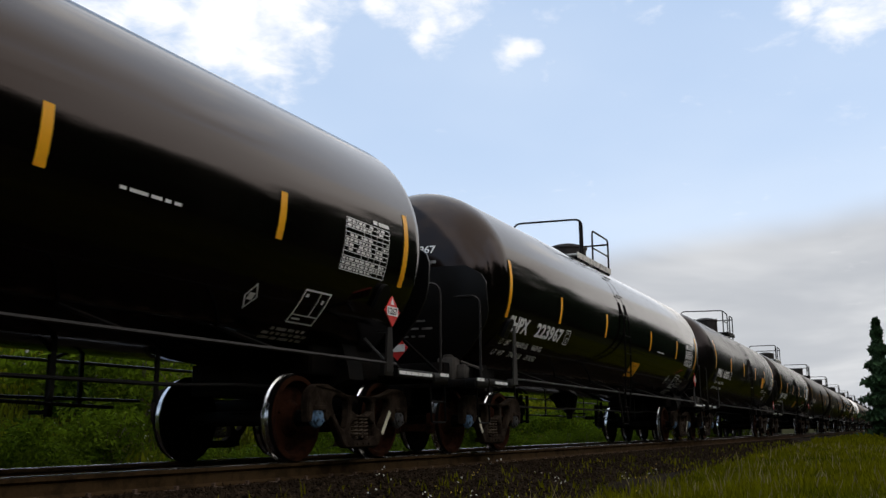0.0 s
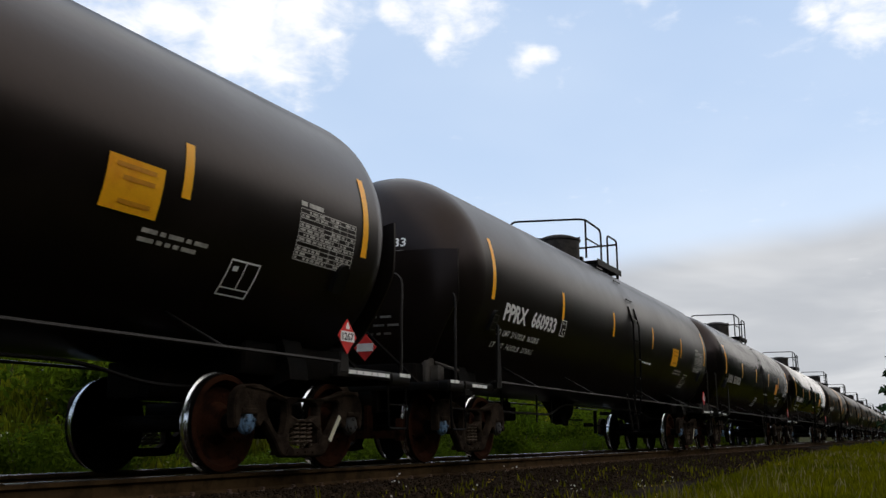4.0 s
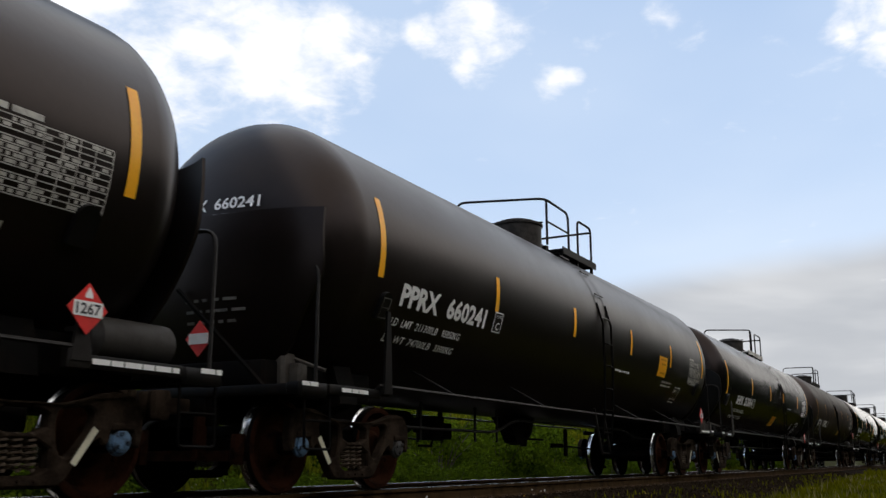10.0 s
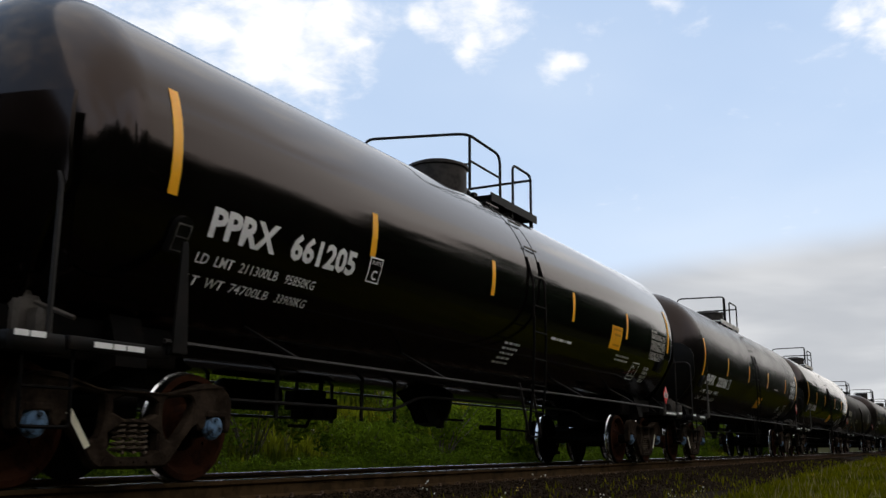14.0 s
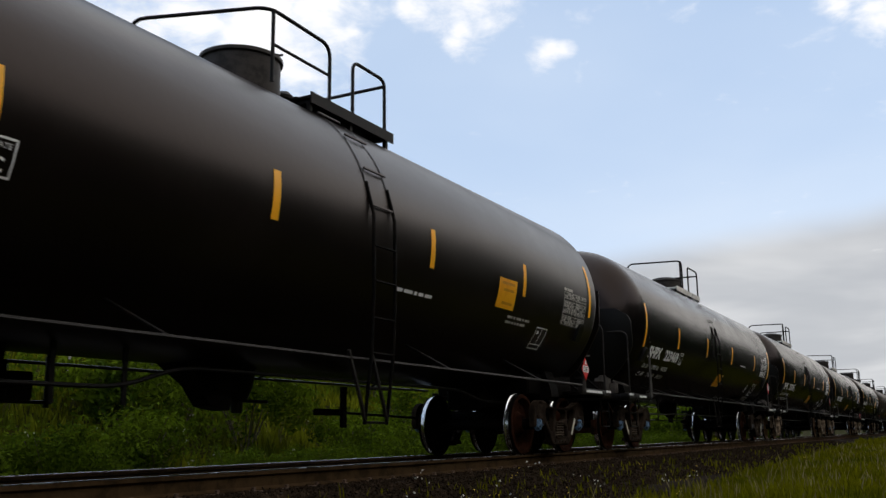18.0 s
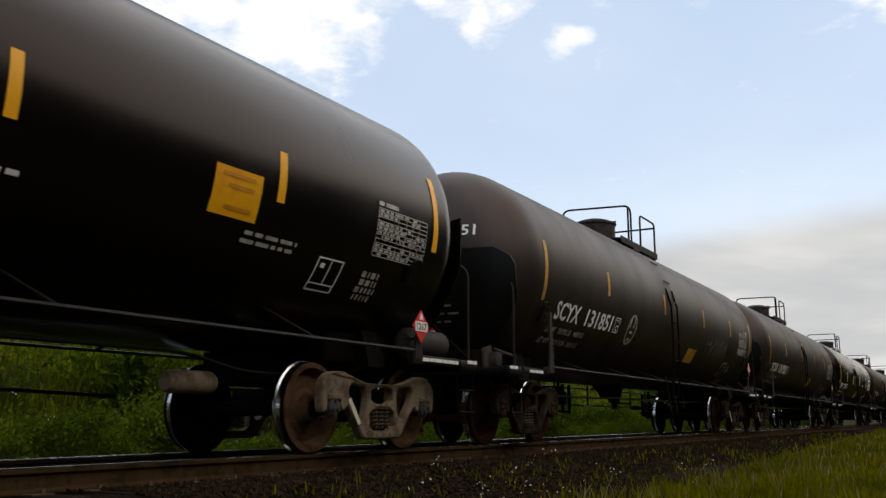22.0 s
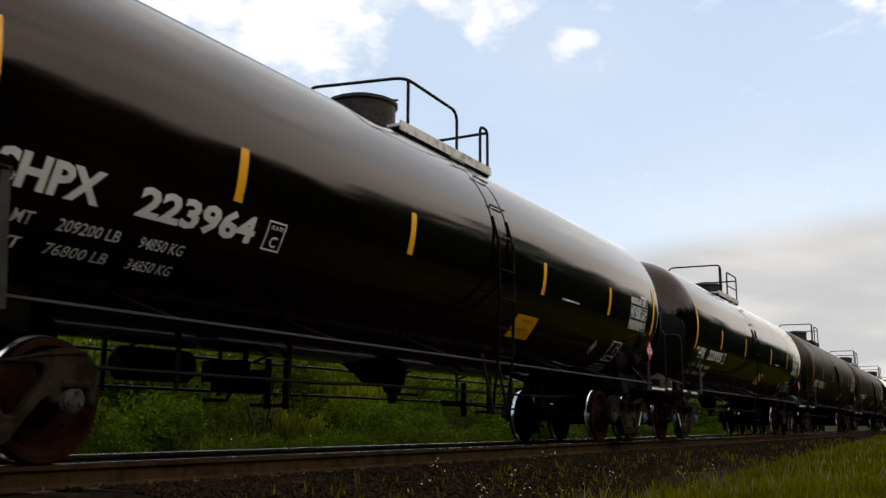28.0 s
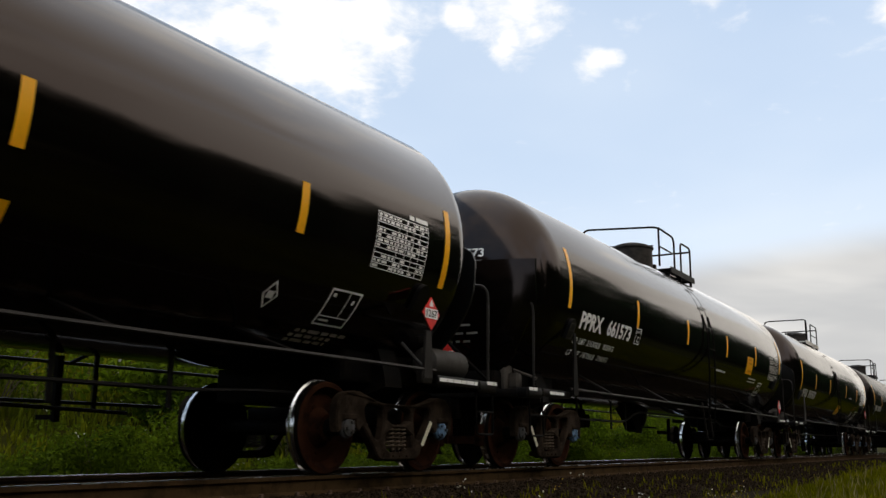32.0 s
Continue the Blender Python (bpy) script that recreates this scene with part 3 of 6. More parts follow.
def letters(name, piece, me, car, label):
    """Splits a laid-out word into one mesh for each character."""
    key = ("letters", me.name)
    if key not in MESHES:
        n = len(me.vertices)
        co = np.empty(n * 3)
        me.vertices.foreach_get("co", co)
        co = co.reshape(-1, 3)
        faces = [tuple(p.vertices) for p in me.polygons]
        spans = sorted((min(co[i, 1] for i in f), max(co[i, 1] for i in f)) for f in faces)
        cuts, end = [], spans[0][1]
        for a, b in spans:
            if a > end + 1e-4:
                cuts.append((a + end) / 2)
            end = max(end, b)
        groups = {}
        for f in faces:
            groups.setdefault(sum(bool(co[f[0], 1] > c) for c in cuts), []).append(f)
        out = []
        for g in sorted(groups):
            used = sorted({i for f in groups[g] for i in f})
            back = {i: j for j, i in enumerate(used)}
            m = bpy.data.meshes.new(piece)
            m.from_pydata([tuple(co[i]) for i in used], [], [tuple(back[i] for i in f) for f in groups[g]])
            m.materials.append(me.materials[0])
            m.update()
            out.append(m)
        MESHES[key] = out
    word = new(name)
    word.parent, word.empty_display_size = car, 0.2
    word["label"] = label
    for m in MESHES[key]:
        part(piece, m, word)
    return word


def tank_mesh(k, mat):
    r, zc, h, d = k["r"], k["zc"], k["half"], k["depth"]

    def build(g):
        head = [(h + d * math.sin(a), r * math.cos(a)) for a in (math.pi / 2 * i / 12 for i in range(13))]
        prof = [(-y, max(q, 0.001)) for y, q in reversed(head)] + [(-h * 0.5, r), (0, r), (h * 0.5, r)] + [(y, max(q, 0.001)) for y, q in head]
        g.lathe(prof, "y", 72, (0, 0, zc))
    return cached("tank:%s%s%s" % (r, h, d), mat, build, angle=40)


def shield_mesh(k, square, mat):
    """The lower half of the head is covered by a thick plate."""
    r, zc = k["r"] * 1.003, k["zc"]
    kk = dict(k, r=k["r"] * 1.02, depth=k["depth"] * 1.03)

    def build(g):
        top = 0.24 if square else 0.15
        rows, cols = 12, 16
        v = []
        for lift in (0.012, 0.05):
            for i in range(rows + 1):
                s = i / rows
                z = zc + top - s * (top + r * 0.90)
                half = math.sqrt(max(0.01, r * r * 0.985 - (z - zc) ** 2)) * 0.985
                if square:
                    half = min(half, 1.38 if s < 0.40 else 1.38 - (s - 0.40) * 0.9)
                else:
                    half = min(half, 1.38 - 0.26 * max(0.0, 1 - s / 0.16) ** 2)
                for j in range(cols + 1):
                    x = (2 * j / cols - 1) * half
                    hx, hy, hz = on_head(kk, x, z, lift)
                    flat = -(k["half"] + k["depth"] + 0.03 + lift)
                    share = 0.45
                    v.append((hx, min(hy, (1 - share) * hy + share * flat), hz))
        n = (rows + 1) * (cols + 1)
        f = []
        for i in range(rows):
            for j in range(cols):
                a = i * (cols + 1) + j
                f.append((n + a, n + a + 1, n + a + cols + 2, n + a + cols + 1))
                f.append((a, a + cols + 1, a + cols + 2, a + 1))
        for i in range(rows):
            for j in (0, cols):
                a = i * (cols + 1) + j
                f.append((a, n + a, n + a + cols + 1, a + cols + 1))
        f += [(j, j + 1, n + j + 1, n + j) for j in range(cols)]
        g.add(v, f)
    return cached("head_shield:%s%s%s" % (r, square, k["half"]), mat, build)


def wheel_build(g):
    # back of the flange, flange, tread, rim, plate, hub; polished where it rolls
    prof = [(-0.070, 0.0), (-0.070, 0.13), (-0.065, 0.15), (-0.060, 0.39), (-0.070, 0.415), (-0.070, 0.472), (-0.060, 0.483),
            (-0.047, 0.480), (-0.034, 0.462), (0.012, 0.459), (0.055, 0.455), (0.062, 0.448), (0.064, 0.400), (0.040, 0.385), (-0.030, 0.34),
            (-0.035, 0.20), (0.020, 0.150), (0.078, 0.135), (0.080, 0.0)]
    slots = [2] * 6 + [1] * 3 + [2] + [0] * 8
    g.lathe(prof, "x", 40, slots=slots)
    for i in range(3):
        a = i * 2.094
        g.box((0.012, 0.26 * math.cos(a), 0.26 * math.sin(a)), (0.02, 0.03, 0.03))


def rounded(poly, times=1):
    """Cuts the corners of a closed outline."""
    for _ in range(times):
        poly = [tuple(p * (1 - q) + r * q for p, r in zip(a, b)) for a, b in zip(poly, poly[1:] + poly[:1]) for q in (0.25, 0.75)]
    return poly


def frame_build(g):
    """Cast side frame: arched top, two bearing jaws, rounded windows, an opening for the bolster and a spring seat."""
    half = [(0.0, 0.715), (0.36, 0.715), (0.58, 0.765), (0.76, 0.825), (0.96, 0.81), (1.085, 0.715), (1.10, 0.58), (1.085, 0.41), (1.01, 0.41), (0.995, 0.56),
            (0.79, 0.565), (0.775, 0.43), (0.70, 0.42), (0.67, 0.49), (0.50, 0.31), (0.37, 0.135), (0.20, 0.125)]
    outer = rounded([(-y, z) for y, z in half] + [(y, z) for y, z in reversed(half[1:])])
    window = [(0.275, 0.672), (0.42, 0.682), (0.60, 0.71), (0.645, 0.60), (0.49, 0.395), (0.40, 0.325), (0.305, 0.37)]
    holes = [rounded(window, 2), rounded([(-y, z) for y, z in reversed(window)], 2),
             rounded([(-0.22, 0.50), (-0.225, 0.675), (0.225, 0.675), (0.22, 0.50)]), rounded([(-0.245, 0.20), (-0.25, 0.46), (0.25, 0.46), (0.245, 0.20)])]
    g.plate(outer, holes, 0.0, 0.095, 0.016)
    # rolled lip along the top, column ribs and bearing seats
    g.prism([(-0.98, 0.795), (-0.60, 0.758), (-0.36, 0.70), (0.36, 0.70), (0.60, 0.758), (0.98, 0.795), (0.76, 0.817), (0.36, 0.712), (-0.36, 0.712), (-0.76, 0.817)][::-1], 0.095, 0.108)
    for s in (-1, 1):
        g.box((0.045, s * 0.89, 0.565), (0.13, 0.23, 0.055), bevel=0.012)
    g.prism([(-0.32, 0.150), (0.32, 0.150), (0.28, 0.215), (-0.28, 0.215)], -0.10, 0.105)
    g.box((-0.005, 0, 0.480), (0.10, 0.44, 0.03), bevel=0.008)
    for y in (-0.13, 0.0, 0.13):
        g.lathe([(0.10, 0.014), (0.118, 0.012), (0.12, 0.001)], "x", 6, (0, y, 0.178))


def spring_build(g):
    pts = [(0.048 * math.cos(a), 0.048 * math.sin(a), 0.25 * i / 48) for i, a in ((i, i * 6 * 2 * math.pi / 48) for i in range(49))]
    g.tube(pts, 0.0115, 5)


def cap_build(g):
    g.lathe([(-0.045, 0.100), (-0.02, 0.112), (0.0, 0.106), (0.008, 0.092), (0.026, 0.088), (0.034, 0.074), (0.035, 0.0)], "x", 20)
    for i in range(3):
        a = 0.5 + i * 2.094
        g.lathe([(0.03, 0.020), (0.052, 0.018), (0.054, 0.0)], "x", 6, (0, 0.050 * math.cos(a), 0.058 * math.sin(a)))


WHEELSETS = []


def add_trucks(car, pale, cap, seed):
    rng = random.Random(seed)
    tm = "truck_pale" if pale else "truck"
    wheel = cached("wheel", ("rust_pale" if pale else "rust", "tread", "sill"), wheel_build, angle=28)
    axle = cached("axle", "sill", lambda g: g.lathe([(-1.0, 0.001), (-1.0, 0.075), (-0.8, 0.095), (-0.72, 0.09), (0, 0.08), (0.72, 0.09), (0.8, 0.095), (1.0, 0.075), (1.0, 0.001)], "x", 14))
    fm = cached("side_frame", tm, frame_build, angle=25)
    sm = cached("spring", "spring", spring_build)
    for end in (-1, 1):
        yc = end * TRUCK_Y
        for a in (-1, 1):
            ws = new("wheelset")
            ws.parent, ws.empty_display_size = car, 0.2
            ws.matrix_local = Matrix.Translation((0, yc + a * AXLE_Y, WHEEL_R))
            part("axle", axle, ws)
            part("wheel", wheel, ws, pose(0.745, 0, 0))
            part("wheel", wheel, ws, pose(-0.745, 0, 0, 0, 0, 180))
            WHEELSETS.append((end * 2 + a, ws))
        for side in (-1, 1):
            sf = part("side_frame", fm, car, pose(side * 0.99, yc, 0, 0, 0, 0 if side > 0 else 180))
            for a in (-1, 1):
                c = ("cap_rust" if cap > 0.5 else "cap_grey") if rng.random() < cap else "cap"
                part("bearing_cap", cached("bearing_cap", c, cap_build), sf, pose(0.07, a * AXLE_Y, WHEEL_R, rng.uniform(0, 300)))
            for s in (-0.115, 0.0, 0.115):
                part("spring", sm, sf, (0.035, s, 0.245))
            if rng.random() < 0.75 and side > 0:
                part("reflector_strip", cached("reflector_strip", "cream", lambda g: g.prism([(-0.655, 0.530), (-0.610, 0.560), (-0.425, 0.300), (-0.470, 0.275)], 0.0955, 0.100)), sf,
                     pose(0, 0, 0) if end < 0 or cap != 0.35 or pale else Matrix.Scale(-1, 4, (0, 1, 0)), "pale reflective strip on the cast frame")
        # bolster in near-black, so the frame's openings look deep in shade
        part("truck_bolster", cached("truck_bolster", "sill", lambda g: (g.box((0, 0, 0.60), (1.88, 0.34, 0.18), bevel=0.03), g.lathe([(0.71, 0.001), (0.71, 0.2), (0.80, 0.2), (0.80, 0.001)], "z", 16))), car, (0, yc, 0))
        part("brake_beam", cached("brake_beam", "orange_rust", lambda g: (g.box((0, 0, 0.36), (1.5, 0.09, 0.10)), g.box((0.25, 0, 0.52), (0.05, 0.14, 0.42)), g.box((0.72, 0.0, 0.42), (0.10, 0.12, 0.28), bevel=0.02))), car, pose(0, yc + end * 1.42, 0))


def add_underframe(car, k, seed):
    plain = seed == "plain"
    r, zc = k["r"], k["zc"]
    bot = zc - r

    def sill(g):
        g.box((0, 0, 0.86), (0.56, 2.75, 0.34), bevel=0.02)
        g.box((0, 1.30, 0.87), (0.74, 0.12, 0.46), bevel=0.02)

    def bolster(g):
        z0 = 0.84
        arc = [(r * 1.0 * math.sin(a), zc - r * 1.0 * math.cos(a)) for a in (math.radians(d) for d in range(-36, 37, 6))]
        poly = [(0.98, z0 + 0.2), (1.0, z0 + 0.06), (0.45, z0 - 0.12), (-0.45, z0 - 0.12), (-1.0, z0 + 0.06), (-0.98, z0 + 0.2)]
        pts = poly + arc
        n = len(pts)
        g.add([(x, -0.16, z) for x, z in pts] + [(x, 0.16, z) for x, z in pts],
              [tuple(range(n)), tuple(range(2 * n - 1, n - 1, -1))] + [(i, n + i, n + (i + 1) % n, (i + 1) % n) for i in range(n)])

    def platform(g):
        g.box((0, 0, 1.00), (2.56, 0.70, 0.04), bevel=0.01)
        g.box((0, 0.38, 0.965), (2.60, 0.06, 0.10), bevel=0.012)
        for q in (-1, 1):
            g.box((q * 1.40, -0.49, 0.985), (0.05, 0.92, 0.095), bevel=0.010)
            g.box((q * 1.33, 0.20, 0.965), (0.19, 0.45, 0.13), bevel=0.030)

    def coupler(g):
        g.box((0, 0.10, 0.83), (0.15, 0.55, 0.15), bevel=0.02)
        g.box((0.02, 0.40, 0.83), (0.26, 0.16, 0.28), bevel=0.04)
        g.box((-0.10, 0.52, 0.83), (0.08, 0.18, 0.26), bevel=0.03)
        g.box((0.12, 0.50, 0.83), (0.10, 0.12, 0.26), bevel=0.03)

    def hose(g):
        g.tube(bow([(0.35, 0.0, 0.72), (0.35, 0.22, 0.66), (0.30, 0.34, 0.40), (0.20, 0.58, 0.40)], 0.15), 0.025, 6)

    def end_rail(g):
        g.tube(bow([(1.34, 0, 1.02), (1.34, 0, 2.22), (-1.34, 0, 2.22), (-1.34, 0, 1.02)], 0.16), 0.019, 6)

    def brace_bar(g):
        g.tube([(0.95, 0.28, 1.00), (-0.20, 0.30, 2.02)], 0.024, 5)

    def strips(rear):
        def build(g):
            rng = random.Random(5)
            for u, end, z, x in ((-0.92, -0.08, 0.988, 1.428), (0.16, 0.40, 1.012, 1.428)) if rear else ((0.24, 0.72, 0.988, 1.428), (-0.40, -0.16, 1.012, 1.428)):
                while u < end - 0.03:
                    w = min(rng.choice((0.07, 0.11, 0.16)), end - u)
                    g.box((x, u + w / 2, z), (0.005, w, 0.040))
                    u += w + 0.014
        return build

    hz = 1.24 if plain else 1.48

    def holder(g):
        g.prism([(-0.085, 0.98), (0.085, 0.98), (0.05, hz), (-0.05, hz)], 0, 0.03)
        g.box((-0.02, 0, 1.0), (0.08, 0.2, 0.14), bevel=0.01)
        g.box((-0.06, 0, hz - 0.04), (0.14, 0.05, 0.03))

    def step(g):
        g.tube(bow([(1.36, -0.20, 0.98), (1.38, -0.20, 0.42), (1.38, 0.20, 0.42), (1.36, 0.20, 0.98)], 0.04, 2), 0.014, 5)
        g.tube([(1.38, -0.20, 0.68), (1.38, 0.20, 0.68)], 0.012, 5)

    for end in (-1, 1):
        turn = pose(0, 0, 0, 0, 0, 0 if end > 0 else 180)
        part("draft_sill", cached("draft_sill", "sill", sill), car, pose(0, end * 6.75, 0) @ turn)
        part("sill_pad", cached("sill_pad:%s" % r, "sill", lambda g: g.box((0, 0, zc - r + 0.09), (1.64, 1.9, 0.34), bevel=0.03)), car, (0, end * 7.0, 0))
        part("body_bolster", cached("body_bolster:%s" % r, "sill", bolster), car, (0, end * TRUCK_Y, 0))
        pf = part("end_platform", cached("end_platform", "fitting", platform), car, pose(0, 7.90 if end > 0 else -7.72, 0) @ turn)
        part("warning_strip", cached("warning_strip:%d" % end, "white", strips(end > 0), False), pf, turn, "white stencilled warning strip")["kind"] = "stuff"
        part("coupler", cached("coupler", "truck", coupler), car, pose(0, end * 8.06, 0) @ turn)
        part("air_hose", cached("air_hose", "hose", hose), car, pose(0, end * 8.06, 0) @ turn)
        part("end_rail", cached("end_rail", "pipe", end_rail), car, (0, 8.24 if end > 0 else -7.80, 0))
        part("brace_bar", cached("brace_bar", "sill", brace_bar), car, pose(0, end * 7.80, 0) if end > 0 else pose(0, -7.80, 0) @ Matrix.Scale(-1, 4, (0, 1, 0)))
        for s in (1, -1):
            part("corner_step", cached("corner_step", "sill", step), car, pose(0, 8.10 if end > 0 else -7.80, 0, 0, 0, 0 if s > 0 else 180))
    hp = part("placard_holder", cached("placard_holder:%s" % plain, "pipe", holder), car, (1.44, k["stripes"][-1] - 0.30, 0))
    placard(hp, pose(0.06, -1.35, 1.14) if seed == "flat_head" else pose(0.045, 0, 1.33 if plain else 1.66))
    placard(car, pose(0.22, -8.20, 1.48, 0, 0, -90))
    # pipes, rods and valves below the tank
    pz, deep = (0.95, 1.0) if plain else (0.76, 0.55)
    part("brake_pipe", cached("brake_pipe:%s" % seed, "fitting", lambda g: (
        g.tube(bow([(0.42, -7.3, 0.80), (0.42, -5.2, 0.74), (0.42, -1.9, 0.74), (0.42, -1.2, pz), (0.42, 4.4, pz), (0.42, 5.2, 0.80), (0.42, 7.3, 0.80)], 0.3), 0.021, 6),
        g.tube([(-0.55, -5.3, 0.64), (-0.55, -1.8 if plain else 4.9, 0.64)], 0.017, 6))), car)
    for y in (-4.2, -2.6, -1.85) if plain else (-4.2, -2.6, 2.9, 4.1):
        for x in (0.42, -0.55):
            part("pipe_hanger", cached("pipe_hanger", "fitting", lambda g: g.box((0, 0, 0), (0.02, 0.05, 0.5))), car, (x, y, 0.84))
    part("outlet_valve", cached("outlet_valve:%s" % bot, "fitting", lambda g: (
        g.lathe([(bot - 0.46, 0.001), (bot - 0.46, 0.06), (bot - 0.34, 0.07), (bot - 0.30, 0.12), (bot - 0.20, 0.16), (bot + 0.02, 0.20)], "z", 16),
        g.tube([(0.0, 0.0, bot - 0.33), (0.34, 0.10, bot - 0.35)], 0.018, 6))), car, (0, 0.1, 0))
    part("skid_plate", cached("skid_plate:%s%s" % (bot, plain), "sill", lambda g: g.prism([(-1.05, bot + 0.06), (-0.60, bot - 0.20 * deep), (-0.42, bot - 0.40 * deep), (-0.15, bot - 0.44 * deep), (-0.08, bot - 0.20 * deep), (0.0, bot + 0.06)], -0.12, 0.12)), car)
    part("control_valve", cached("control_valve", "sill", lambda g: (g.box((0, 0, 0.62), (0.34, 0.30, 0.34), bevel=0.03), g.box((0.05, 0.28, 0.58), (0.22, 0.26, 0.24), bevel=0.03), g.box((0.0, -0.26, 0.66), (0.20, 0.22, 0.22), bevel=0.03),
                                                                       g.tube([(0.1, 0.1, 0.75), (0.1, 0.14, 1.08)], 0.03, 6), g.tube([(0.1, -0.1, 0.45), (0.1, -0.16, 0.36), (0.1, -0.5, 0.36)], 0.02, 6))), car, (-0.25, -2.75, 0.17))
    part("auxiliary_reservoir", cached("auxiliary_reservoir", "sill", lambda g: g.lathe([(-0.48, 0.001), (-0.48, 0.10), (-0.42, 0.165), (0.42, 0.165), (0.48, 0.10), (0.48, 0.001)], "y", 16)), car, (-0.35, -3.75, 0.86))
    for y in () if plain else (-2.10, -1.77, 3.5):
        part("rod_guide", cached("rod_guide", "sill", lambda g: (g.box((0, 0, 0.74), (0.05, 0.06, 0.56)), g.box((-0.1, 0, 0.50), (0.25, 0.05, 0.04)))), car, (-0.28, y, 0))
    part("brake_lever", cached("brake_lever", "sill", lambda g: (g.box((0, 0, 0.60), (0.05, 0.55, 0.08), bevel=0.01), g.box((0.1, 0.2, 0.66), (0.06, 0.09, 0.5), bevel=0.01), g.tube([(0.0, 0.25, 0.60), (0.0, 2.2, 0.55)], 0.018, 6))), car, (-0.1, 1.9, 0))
    part("brake_cylinder", cached("brake_cylinder", "cylinder", lambda g: g.lathe([(-0.30, 0.001), (-0.30, 0.12), (-0.26, 0.15), (0.26, 0.15), (0.30, 0.12), (0.30, 0.001)], "y", 16)), car, (-0.35, -5.05, 0.80))


def placard(parent, m):
    """A red diamond with a white strip, in a flat holder."""
    p = part("placard", cached("placard", "red", lambda g: g.prism([(0.0, -0.178), (0.172, 0.0), (0.0, 0.178), (-0.172, 0.0)], 0, 0.012)), parent, m, "red diamond hazard placard")
    if parent.parent is None:
        part("number_panel", cached("number_panel", "white", lambda g: g.box((0.014, 0, 0), (0.006, 0.25, 0.105))), p, None, "white number panel")
    else:
        # holder > placard is the last level: the panel joins the holder
        part("number_panel", cached("number_panel", "white", lambda g: g.box((0.014, 0, 0), (0.006, 0.25, 0.105))), parent, m, "white number panel")
        part("flame_mark", cached("flame_mark", "white", lambda g: g.prism([(-0.035, 0.075), (0.035, 0.075), (0.03, 0.105), (0.0, 0.15), (-0.03, 0.105)], 0.0125, 0.016)), parent, m, "white flame mark")
        part("placard_number", lettering("placard_number", "1267", 0.21, 0.08, lambda u, v: (0.0185, u - 0.105, v), "black"), parent, m, "black number 1267")


